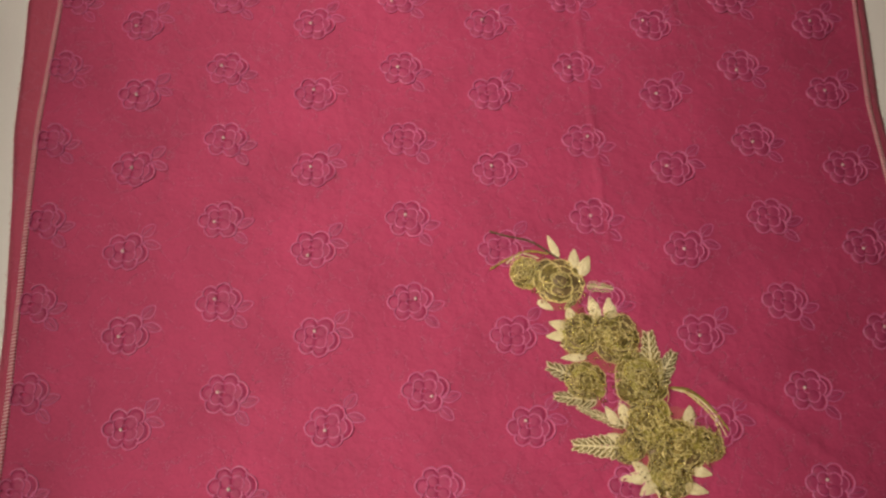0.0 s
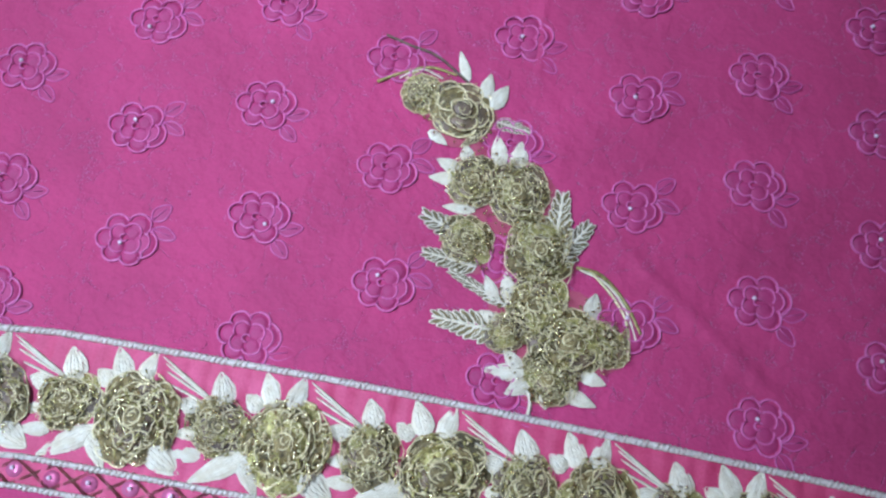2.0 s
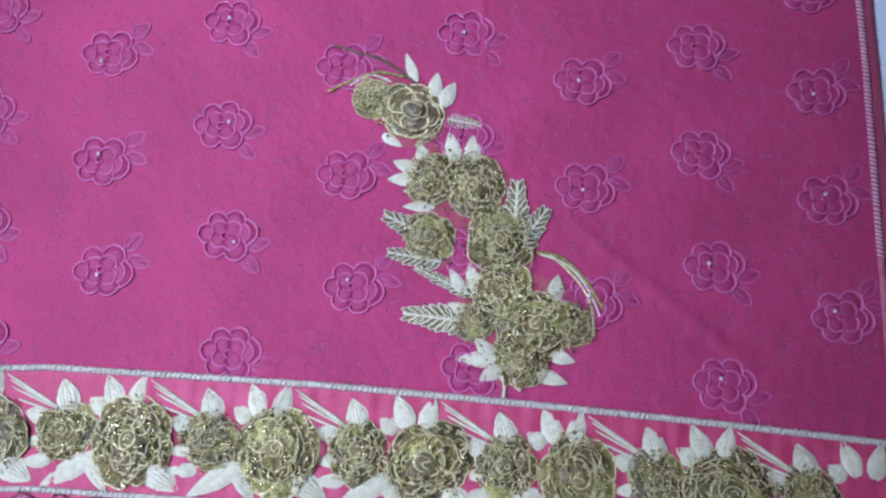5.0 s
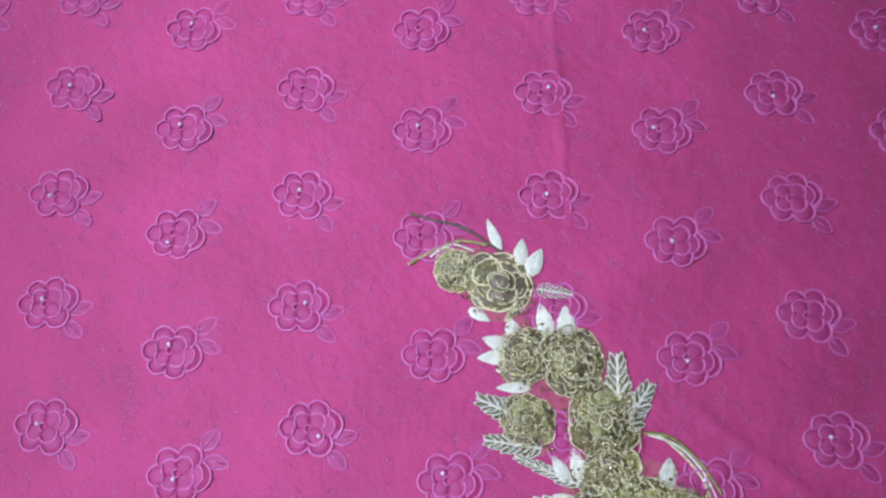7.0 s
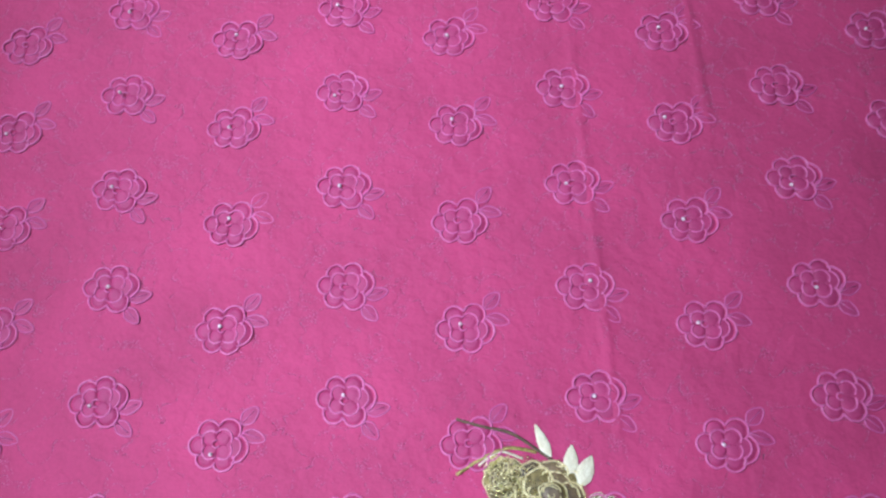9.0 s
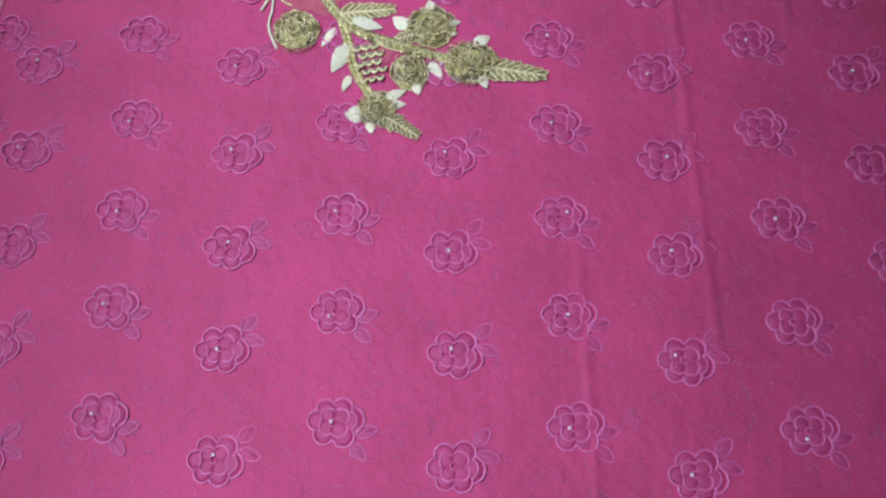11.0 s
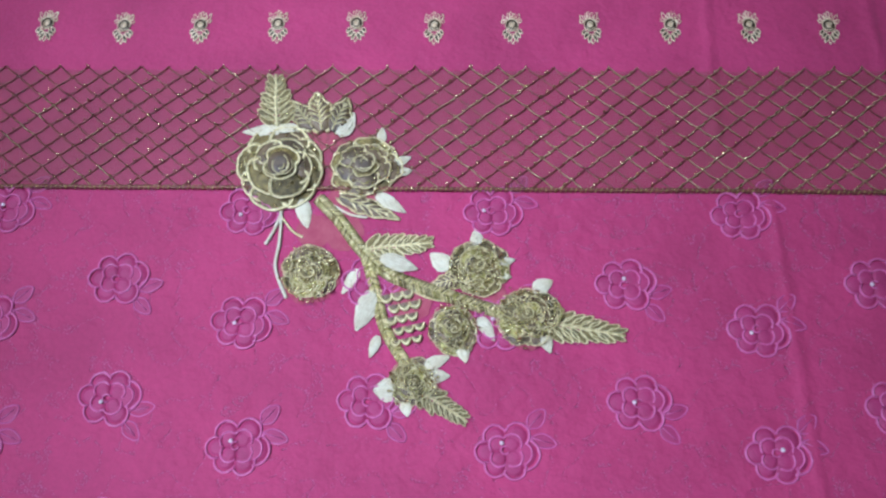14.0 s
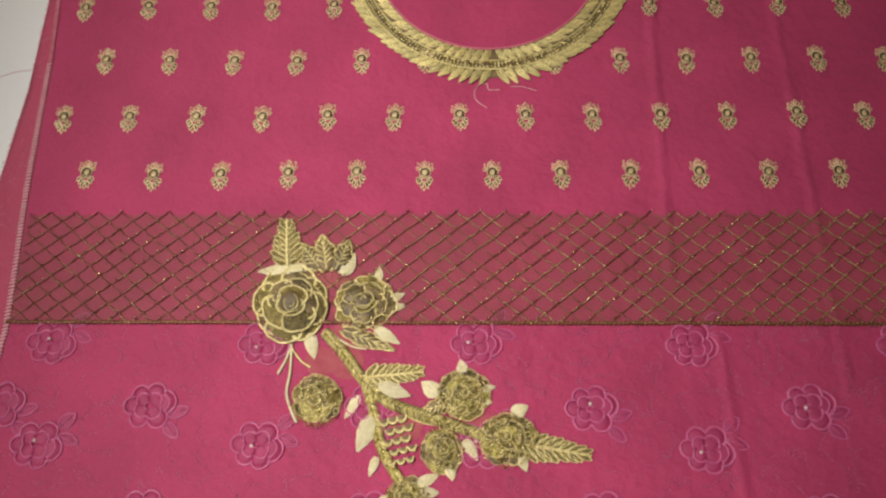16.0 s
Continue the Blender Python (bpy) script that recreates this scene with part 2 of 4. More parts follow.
def sheet_mesh(name, y0, y1, xl, xr, nx, ny, base, drop, mat, height):
    """A cloth between two edges, with its thickness turned down all round."""
    verts, faces = [], []
    for j in range(ny + 1):
        y = y0 + (y1 - y0) * j / ny
        a, b = xl(y), xr(y)
        for i in range(nx + 1):
            x = a + (b - a) * i / nx
            verts.append((x, y, base + height(x, y)))
    w = nx + 1
    for j in range(ny):
        for i in range(nx):
            k = j * w + i
            faces.append((k, k + 1, k + 1 + w, k + w))
    ring = [i for i in range(w)] + [j * w + nx for j in range(1, ny + 1)] + [ny * w + i for i in range(nx - 1, -1, -1)] + [j * w for j in range(ny - 1, 0, -1)]
    low = len(verts)
    verts += [(verts[k][0], verts[k][1], verts[k][2] - drop) for k in ring]
    n = len(ring)
    faces += [(ring[(q + 1) % n], ring[q], low + q, low + (q + 1) % n) for q in range(n)]
    me = bpy.data.meshes.new(name)
    me.from_pydata(verts, [], faces)
    me.materials.append(mat)
    me.polygons.foreach_set("use_smooth", [True] * len(me.polygons))
    return me


def ripple(x, y):
    return 0.0015 * noise.noise((x * 4, y * 4, 9.0)) + 0.0008 * noise.noise((x * 14, y * 11, 2.0))


# ---- the room and the bed sheet ----
def slab(name, lo, hi, mat):
    bm = bmesh.new()
    bmesh.ops.create_cube(bm, size=1)
    for v in bm.verts:
        v.co = Vector([(lo[k] + hi[k]) / 2 + v.co[k] * (hi[k] - lo[k]) for k in range(3)])
    ob = put(name, mesh_from(name, bm, [mat], smooth=False))
    return ob


tagged(slab("floor", (-1.7, -1.7, -0.06), (1.9, 2.3, -0.012), PLASTER), "plain pale floor under the white sheet", "floor", kind="structure")
for nm, lo, hi in (("wall_west", (-1.8, -1.8, -0.06), (-1.7, 2.4, 2.5)), ("wall_east", (1.9, -1.8, -0.06), (2.0, 2.4, 2.5)), ("wall_south", (-1.7, -1.8, -0.06), (1.9, -1.7, 2.5)), ("wall_north", (-1.7, 2.3, -0.06), (1.9, 2.4, 2.5))):
    tagged(slab(nm, lo, hi, PLASTER), "plain off-white painted wall", "wall", kind="structure")
tagged(slab("ceiling", (-1.8, -1.8, 2.5), (2.0, 2.4, 2.6), PLASTER), "plain white ceiling", "ceiling", kind="structure")
bed = put("bedsheet", sheet_mesh("bedsheet", -0.95, 1.45, lambda y: -1.1, lambda y: 1.1, 110, 120, -0.0062, 0.006, SHEET, ripple))
tagged(bed, "plain white cotton bedsheet spread flat beneath the fabric", "bedsheet")

# ---- the folded under-layer ----
under = put("fabric_underlayer", sheet_mesh("fabric_underlayer", -0.338, 0.985, left_outer, right_outer, 120, 220, -0.0026, 0.0007, UNDER, lie))
tagged(under, "pink cotton under-layer with a frayed raw edge, beneath the embroidered panel", "fabric")
bm = bmesh.new()
rng = random.Random(5)
for side, edge in ((-1, left_outer), (1, right_outer)):
    for k in range(420):
        y = -0.33 + 1.30 * k / 420 + rng.uniform(-0.001, 0.001)
        x = edge(y)
        z = lie(x, y) - 0.0029
        e = rng.uniform(0.0006, 0.0026)
        tube(bm, [(x, y, z), (x + side * e * 0.6, y + rng.uniform(-0.001, 0.001), z), (x + side * e, y + rng.uniform(-0.0018, 0.0018), z - 0.0003)], 0.00018, sides=3)
for side, edge in ((1, left_outer), (-1, right_outer)):
    over = bmesh.new()
    y = -0.33
    while y < 0.97:
        x = edge(y)
        z = lie(x, y) - 0.0020
        if noise.noise((y * 14, side, 7.0)) > -0.2:
            tube(over, [(x - side * 0.0004, y, z - 0.0007), (x + side * 0.0014, y + 0.0006, z), (x + side * 0.0030, y + 0.0012, z - 0.0005)], 0.0003, sides=4)
        y += 0.0026
    tagged(part("overlock_stitch", over, SELVAGE, under, "pale overlock stitches"), kind="stuff")
fray = part("frayed_edge", bm, UNDER, under, "short frayed pink threads")
tagged(fray, kind="stuff")

# ---- the embroidered panel ----
panel = put("embroidered_panel", sheet_mesh("embroidered_panel", -0.335, 0.5060, left_edge, right_edge, 250, 300, 0.0, 0.0008, PINK, lie))
tagged(panel, "magenta pink cotton kameez panel with embossed embroidered roses, laid flat", "garment panel")

put("yoke", sheet_mesh("yoke", 0.5060, 0.98, left_edge, right_edge, 250, 150, 0.0, 0.0008, PLAIN, lie), panel, None, "plain pink cotton yoke")

for side, edge in ((1, left_edge), (-1, right_edge)):
    bm = bmesh.new()
    line = [(edge(y) + side * 0.0016, y, lie(edge(y), y) + 0.0005) for y in (-0.333 + 1.31 * k / 180 for k in range(181))]
    tube(bm, line, 0.0020, sides=8, flat=0.3)
    hem = part("selvage", bm, SELVAGE, panel, "pale pink rolled selvage edge")
    bm = bmesh.new()
    rng = random.Random(9 + side)
    k = 0.0
    y = -0.33
    while y < 0.97:
        patchy = noise.noise((y * 9, side * 3.0, 0.5))
        if patchy > -0.25:
            x = edge(y)
            z = lie(x, y) + 0.0013
            tube(bm, [(x - side * 0.0007, y, z - 0.0005), (x + side * 0.0018, y + 0.0007, z), (x + side * 0.0040, y + 0.0013, z - 0.0008)], 0.00042 + 0.0001 * patchy, sides=4)
        y += 0.0023 + rng.uniform(0, 0.0007)
    sti = part("stitching", bm, WHITE_STITCH, hem, "whitish overlock stitches")
    tagged(sti, kind="stuff")


# ---- embossed roses ----
K = 0.00092  # one stitch unit


def stroke(bm, pts, s, r, z, rng, mat=0):
    tube(bm, [((x + 0.3 + rng.uniform(-0.15, 0.15)) * K, (y + rng.uniform(-0.15, 0.15)) * s * K, z) for x, y, _ in pts], r * K, mat, sides=6, flat=1.6)


def puff(bm, cx, cy, r, s, high, mat=1):
    """A padded petal, low at the rim."""
    cx += 0.3
    mid = bm.verts.new((cx * K, cy * s * K, high))
    rings = [[bm.verts.new(((cx + r * f * math.cos(q)) * K, (cy + r * f * math.sin(q)) * s * K, z)) for q in (2 * math.pi * i / 16 for i in range(16))] for f, z in ((0.5, high * 0.95), (0.84, high * 0.65), (1.0, -0.0004))]
    for i in range(16):
        bm.faces.new((mid, rings[0][i], rings[0][(i + 1) % 16])).material_index = mat
        for A, B in zip(rings[:-1], rings[1:]):
            bm.faces.new((A[i], B[i], B[(i + 1) % 16], A[(i + 1) % 16])).material_index = mat


# petals: outline (centre, radius, angles) and the radius of its padding
PETALS = (
    (-12.3, -0.5, 6.4, 78, 285),
    (-6.3, 8.3, 6.9, 196, 22),
    (7.2, 8.8, 7.4, 158, -42),
    (11.2, -2.6, 9.0, 66, -98),
    (4.6, -10.0, 7.0, 12, -158),
    (-6.6, -8.8, 6.4, 338, 160),
)
INNER_PETALS = ((-4.8, 3.4, 5.2, 222, 48), (3.8, 3.8, 5.8, 150, -28), (4.4, -4.0, 5.6, 38, -128), (-4.2, -4.2, 5.2, -42, -218))


def petal_piece(flip, q):
    s = -1 if flip else 1
    rng = random.Random(3 * q + flip)
    bm = bmesh.new()
    x, y, r, a0, a1 = PETALS[q]
    stroke(bm, arc(x, y, r, a0, a1, 15), s, 0.80, 0.0004, rng)
    puff(bm, x * 0.96, y * 0.96, r * 0.88, s, 0.0011)
    return mesh_from("petal", bm, [ROSE_THREAD, PETAL])


def rose_centre(flip):
    s = -1 if flip else 1
    rng = random.Random(40 + flip)
    bm = bmesh.new()
    for x, y, r, a0, a1 in INNER_PETALS:
        puff(bm, x, y, r * 0.9, s, 0.0013)
        stroke(bm, arc(x, y, r, a0, a1, 13), s, 0.66, 0.0010, rng)
    stroke(bm, arc(-0.6, 0.2, 2.4, 60, 330, 12), s, 0.55, 0.0013, rng)
    stroke(bm, arc(9.0, -2.0, 6.6, 70, -80, 12), s, 0.60, 0.0010, rng)
    return mesh_from("embossed_rose", bm, [ROSE_THREAD, PETAL])


def rose_leaf(x0, y0, x1, y1, w, s):
    """A broad outline-stitched leaf beside the rose."""
    bm = bmesh.new()
    d = Vector((x1 - x0, y1 - y0, 0))
    q = Vector((-d.y, d.x, 0)).normalized() * w
    a = Vector((x0, y0, 0))
    pts = [a, a + d * 0.35 + q, a + d * 0.75 + q * 0.8, a + d, a + d * 0.75 - q * 0.8, a + d * 0.35 - q, a]
    rim = smooth_line(pts, 4)
    tube(bm, [(p.x * K, p.y * s * K, 0) for p in rim], 0.6 * K, 0, sides=5, flat=1.1)
    tube(bm, [(p.x * K, p.y * s * K, 0.0005) for p in (a, a + d * 0.4, a + d * 0.8)], 0.4 * K, 0, sides=4)
    mid = bm.verts.new(((a + d * 0.5).x * K, (a + d * 0.5).y * s * K, 0.0006))
    ring = [bm.verts.new((p.x * K, p.y * s * K, -0.0002)) for p in rim[:-1]]
    for i in range(len(ring)):
        bm.faces.new((mid, ring[i], ring[(i + 1) % len(ring)])).material_index = 1
    return mesh_from("leaf", bm, [LEAF_THREAD, PETAL])


rose_meshes, rose_petals, rose_leaves = {}, {}, {}
for flip in (False, True):
    rose_meshes[flip] = rose_centre(flip)
    for q in range(6):
        rose_petals[flip, q] = petal_piece(flip, q)
    spots = ((14, 12.5, 25, 23.5, 4.6), (15.5, 7.5, 31, 2.5, 4.0)) if not flip else ((12.5, 12.5, 24, 23, 4.2), (14, 7, 30, 2, 4.2))
    for q, spot in enumerate(spots):
        rose_leaves[flip, q] = rose_leaf(*spot, -1 if flip else 1)
bm = bmesh.new()
bead(bm, 0, 0, 0.0015, 0.0013, flat=0.95, u=12, v=8)
pearl_mesh = mesh_from("pearl", bm, [PEARL])

# pearls that sit well off the middle of their rose, in millimetres (column, row)
OFF_PEARLS = {(0, -1): (6, 4), (-1, -1): (5, 2), (-1, -2): (6, -4), (-1, -3): (5, 2), (0, -2): (-3, 4), (-2, -2): (-2, -3), (0, 2): (-3, 3), (2, 3): (-6, 3), (1, 1): (4, 4), (3, 2): (-2, -5), (1, 4): (5, 4), (2, 5): (3, 2), (0, 5): (-2, 4), (-2, 0): (-3, -6), (3, 0): (-2, -4)}
rng = random.Random(11)
for i in range(-5, 5):
    for j in range(-3, 8):
        flip = i % 2 != 0
        if (flip and j > 6) or (not flip and j < -2):
            continue
        y = 0.07 * j + (0.026 if flip else 0.0) + 0.001
        x = 0.075 * i - 0.045 * y
        if i == -5:
            x = left_edge(y) + 0.0125
        x -= 0.035 * max(0.0, x - 0.08)
        # the rows swing towards the middle as they near the hem
        x += 0.016 * max(0.0, min(1.0, (-0.03 - y) / 0.15)) ** 1.3 * (1.0 if x < 0.05 else 0.4) if i > -5 else 0.0
        x, y = x + rng.uniform(-0.0012, 0.0012), y + rng.uniform(-0.0012, 0.0012)
        turn = rng.uniform(-5, 5)
        rose = put("embossed_rose", rose_meshes[flip], panel, pose(x, y, lie(x, y) + 0.0002, 0, 0, turn))
        for q in range(6):
            if i > -5 or q in (2, 3, 4):
                put("petal", rose_petals[flip, q], rose)
        for q in range(2):
            put("leaf", rose_leaves[flip, q], rose)
        if i == -5 or rng.random() < 0.2:
            continue
        ox, oy = OFF_PEARLS.get((i, j), (rng.uniform(-5, 0), rng.uniform(-3, 4)))
        put("pearl", pearl_mesh, rose, pose(ox / 1000, oy / 1000, 0.0004), "small pearl bead")


# ---- zari pieces: unit meshes shared by the sprays ----
def petal_mesh(seed, inside, edge, cord, strands, beads, wavy):
    """A unit round petal: a low satin dome, a couched cord round it, fine wires and bugle beads on it."""
    rng = random.Random(seed)
    bm = bmesh.new()
    ph, ph2, lobes = rng.uniform(0, 6), rng.uniform(0, 6), rng.choice((5, 6, 7))
    n = 28

    def place(q, f):
        rim = 1 + wavy * math.sin(lobes * q + ph) + 0.05 * math.sin(2 * q + ph2)
        return Vector((f * rim * math.cos(q), f * rim * math.sin(q), 0.20 * (1 - f ** 2.2) - 0.10 * math.exp(-((f - 0.8) / 0.14) ** 2) + 0.05))

    mid = bm.verts.new((0, 0, 0.25))
    rings = [[bm.verts.new(place(2 * math.pi * i / n, f)) for i in range(n)] for f in (0.4, 0.7, 0.85, 1.0)]
    for i in range(n):
        bm.faces.new((mid, rings[0][i], rings[0][(i + 1) % n]))
        for a, b in zip(rings[:-1], rings[1:]):
            bm.faces.new((a[i], b[i], b[(i + 1) % n], a[(i + 1) % n]))
    tube(bm, [place(2 * math.pi * i / 36, 1 + rng.uniform(-0.02, 0.02)) + Vector((0, 0, 0.06)) for i in range(36)], cord, 1, sides=5, closed=True)
    for _ in range(strands):
        q, f, turn = rng.uniform(0, 6.283), rng.uniform(0.25, 0.9), rng.uniform(0.5, 1.6)
        tube(bm, [place(q + turn * k / 6, f + 0.06 * math.sin(k)) + Vector((0, 0, 0.04)) for k in range(7)], cord * rng.uniform(0.35, 0.6), rng.choice((1, 1, 2)), sides=4)
    for _ in range(beads):
        p = place(rng.uniform(0, 6.283), math.sqrt(rng.random())) + Vector((0, 0, 0.05))
        d = Vector((rng.uniform(-1, 1), rng.uniform(-1, 1), rng.uniform(-0.2, 0.3))).normalized() * rng.uniform(0.03, 0.11)
        tube(bm, [p - d, p, p + d], rng.uniform(0.028, 0.05), rng.choice((1, 2, 3, 3)), sides=4)
    return mesh_from("petal", bm, [inside, edge, GREENGOLD, SEQUIN])


def heart_mesh(seed, inside, edge, cord):
    """The curled middle of a rose: a low dome under loose turns of cord."""
    rng = random.Random(seed)
    bm = bmesh.new()
    mid = bm.verts.new((0, 0, 0.10))
    rings = [[bm.verts.new((r * math.cos(q), r * math.sin(q), z)) for q in (2 * math.pi * i / 14 for i in range(14))] for r, z in ((0.12, 0.13), (0.26, 0.12), (0.36, 0.0))]
    for i in range(14):
        bm.faces.new((mid, rings[0][i], rings[0][(i + 1) % 14]))
        for a, b in zip(rings[:-1], rings[1:]):
            bm.faces.new((a[i], b[i], b[(i + 1) % 14], a[(i + 1) % 14]))
    for r in (0.10, 0.19, 0.28, 0.33):
        a = rng.uniform(0, 360)
        tube(bm, arc(rng.uniform(-0.12, 0.12), rng.uniform(-0.12, 0.12), r, a, a + rng.uniform(130, 260), 10, 0.17 - 0.16 * r), cord * rng.uniform(0.5, 0.8), 1, sides=4)
    return mesh_from("rose", bm, [inside, edge])


def tangle_mesh(seed, strands, stitches):
    """Loose looped gold wires and short glinting stitches lying over a rose."""
    rng = random.Random(seed)
    bm = bmesh.new()
    for _ in range(strands):
        a, r, sw = rng.uniform(0, 360), rng.uniform(0.12, 0.62), rng.uniform(60, 190)
        d, e = 0.62 * math.sqrt(rng.random()), rng.uniform(0, 6.283)
        squash = rng.uniform(0.5, 1.0)
        pts = arc(0, 0, r, a, a + sw, 9, 0.30)
        tube(bm, [(x + d * math.cos(e), y * squash + d * math.sin(e), z - 0.12 * min(1.2, math.hypot(x + d * math.cos(e), y + d * math.sin(e))) + 0.03 * math.sin(3 * i)) for i, (x, y, z) in enumerate(pts)], rng.uniform(0.012, 0.024), rng.choice((0, 0, 1)), sides=4)
    for _ in range(stitches):
        r, e, t = 0.98 * math.sqrt(rng.random()), rng.uniform(0, 6.283), rng.uniform(0, 6.283)
        p = Vector((r * math.cos(e), r * math.sin(e), 0.33 - 0.14 * r))
        d = Vector((math.cos(t), math.sin(t), rng.uniform(-0.3, 0.3))) * rng.uniform(0.03, 0.085)
        tube(bm, [p - d, p + Vector((0, 0, 0.015)), p + d], rng.uniform(0.014, 0.030), rng.choice((0, 0, 1, 2)), sides=4)
    return mesh_from("thread_tangle", bm, [CORD, GREENGOLD, SEQUIN])


def leaf_mesh(seed, inside, edge, ruffle, cord=0.07, veins=True):
    """A unit leaf from (0,0) to (1,0), one wide."""
    rng = random.Random(seed)
    bm = bmesh.new()
    nu, nv = 12, 6
    ph = rng.uniform(0, 6)

    def place(s, c):
        w = 0.5 * (math.sin(math.pi * s ** 0.7) ** 0.9) * (1 + ruffle * math.sin(s * 24 + ph + (2 if c > 0 else 0)))
        z = 0.22 * (1 - c * c) * math.sin(math.pi * min(s + 0.12, 1)) - 0.10 * math.exp(-(c / 0.16) ** 2) * math.sin(math.pi * s) + 0.04 + 0.05 * ruffle * math.sin(20 * s)
        return Vector((s, w * c, z))

    grid = [[bm.verts.new(place(0.02 + 0.97 * i / nu, -1 + 2 * j / nv)) for j in range(nv + 1)] for i in range(nu + 1)]
    for i in range(nu):
        for j in range(nv):
            bm.faces.new((grid[i][j], grid[i + 1][j], grid[i + 1][j + 1], grid[i][j + 1]))
    for c in (-1, 1):
        tube(bm, [place(0.02 + 0.97 * i / 16, c) for i in range(17)], cord * 0.6, 1, sides=4)
    tube(bm, [place(0.05 + 0.85 * i / 8, 0) + Vector((0, 0, 0.02)) for i in range(9)], cord * 0.5, 1, sides=4)
    for c in () if veins else (-0.66, -0.33, 0.33, 0.66):
        tube(bm, [place(0.12 + 0.78 * i / 8, c) + Vector((0, 0, 0.01)) for i in range(9)], cord * 0.45, 1, sides=4, taper=True)
    for i in range(5 if veins else 0):
        s = 0.2 + 0.13 * i
        for c in (-1, 1):
            tube(bm, [place(s, 0) + Vector((0, 0, 0.03)), place(min(s + 0.1, 0.97), c * 0.45) + Vector((0, 0, 0.03)), place(min(s + 0.16, 0.98), c * 0.85) + Vector((0, 0, 0.03))], cord * 0.35, 1, sides=3)
    return mesh_from("leaf", bm, [inside, edge])


def feather_mesh(seed, inside, edge):
    rng = random.Random(seed)
    bm = bmesh.new()
    tube(bm, [(s, 0.02 * math.sin(5 * s), 0.18 - 0.08 * s) for s in (i / 10 for i in range(11))], 0.05, 1, sides=5)
    for i in range(8):
        s = 0.02 + 0.108 * i
        reach = (0.56 - 0.34 * (i / 7) ** 1.5) * rng.uniform(0.85, 1.1)
        for c in (-1, 1):
            a = Vector((s, 0, 0.15))
            d = Vector((0.20 + 0.05 * rng.random(), c * reach, -0.06))
            q = Vector((-d.y, d.x, 0)).normalized() * 0.075
            for sgn in (1, -1):
                tube(bm, smooth_line([a, a + d * 0.45 + q * sgn, a + d * 0.85 + q * sgn * 0.6, a + d], 3), 0.014, 1, sides=4)
            l1, l2, r1, r2, tip = (bm.verts.new(p) for p in (a + d * 0.4 + q, a + d * 0.8 + q * 0.6, a + d * 0.4 - q, a + d * 0.8 - q * 0.6, a + d))
            root = bm.verts.new(a)
            bm.faces.new((root, r1, l1))
            bm.faces.new((l1, r1, r2, l2))
            bm.faces.new((l2, r2, tip))
    return mesh_from("leaf", bm, [inside, edge])


def scale_mesh():
    """A leaf of overlapping scallops, unit length and width."""
    bm = bmesh.new()
    for row in range(5):
        for col in range(3):
            cx, cy = 0.10 + 0.19 * row, (col - 1) * 0.32 + (0.10 if row % 2 else -0.06)
            r = 0.17 - 0.012 * row
            mid = bm.verts.new((cx, cy, 0.12))
            ring = [bm.verts.new((cx + r * 0.62 * math.cos(q), cy + r * math.sin(q), 0.04)) for q in (math.pi * i / 10 - math.pi / 2 for i in range(11))]
            for i in range(10):
                bm.faces.new((mid, ring[i], ring[i + 1]))
            tube(bm, [(cx + r * 0.66 * math.cos(q), cy + r * 1.03 * math.sin(q), 0.08) for q in (math.pi * i / 10 - math.pi / 2 for i in range(11))], 0.04, 1, sides=4)
    return mesh_from("leaf", bm, [BROWN, CORD])


# rings of a rose: distance of the petals from the middle, petal radius, count, lift
ZARI_RINGS = ((0.62, 0.44, 7, 0.0), (0.40, 0.38, 5, 0.10), (0.20, 0.30, 3, 0.19))
OPEN_RINGS = ((0.66, 0.38, 8, 0.0), (0.42, 0.36, 5, 0.10), (0.12, 0.29, 2, 0.18))
petals = {
    "zari": [petal_mesh(31 + s, (OLIVE, BROWN, OLIVE, GREENGOLD, BROWN)[s % 5], CORD, 0.050, 7, 16, 0.05) for s in range(8)],
    "open": [petal_mesh(71 + s, (BROWN, OLIVE)[s % 2], CORD, 0.100, 2, 3, 0.025) for s in range(6)],
    "wavy": [petal_mesh(91 + s, (BROWN, BROWN, OLIVE)[s % 3], CORD, 0.070, 3, 6, 0.06) for s in range(6)],
}
buds = {"zari": [heart_mesh(s, OLIVE, CORD, 0.034) for s in range(4)], "open": [heart_mesh(7 + s, BROWN, CORD, 0.040) for s in range(3)]}
buds["wavy"] = buds["open"]
tangles = [tangle_mesh(80 + s, 18, 120) for s in range(5)]
leaf_kinds = {"pale": [leaf_mesh(s, CREAM, CREAM, 0.03, 0.06, False) for s in range(4)], "dark": [leaf_mesh(20 + s, BROWN, CORD, 0.16, 0.09) for s in range(3)], "feather": [feather_mesh(s, OLIVE, CREAM) for s in range(4)], "gold_feather": [feather_mesh(40 + s, OLIVE, CORD) for s in range(3)], "scale": [scale_mesh()]}
pick = random.Random(17)


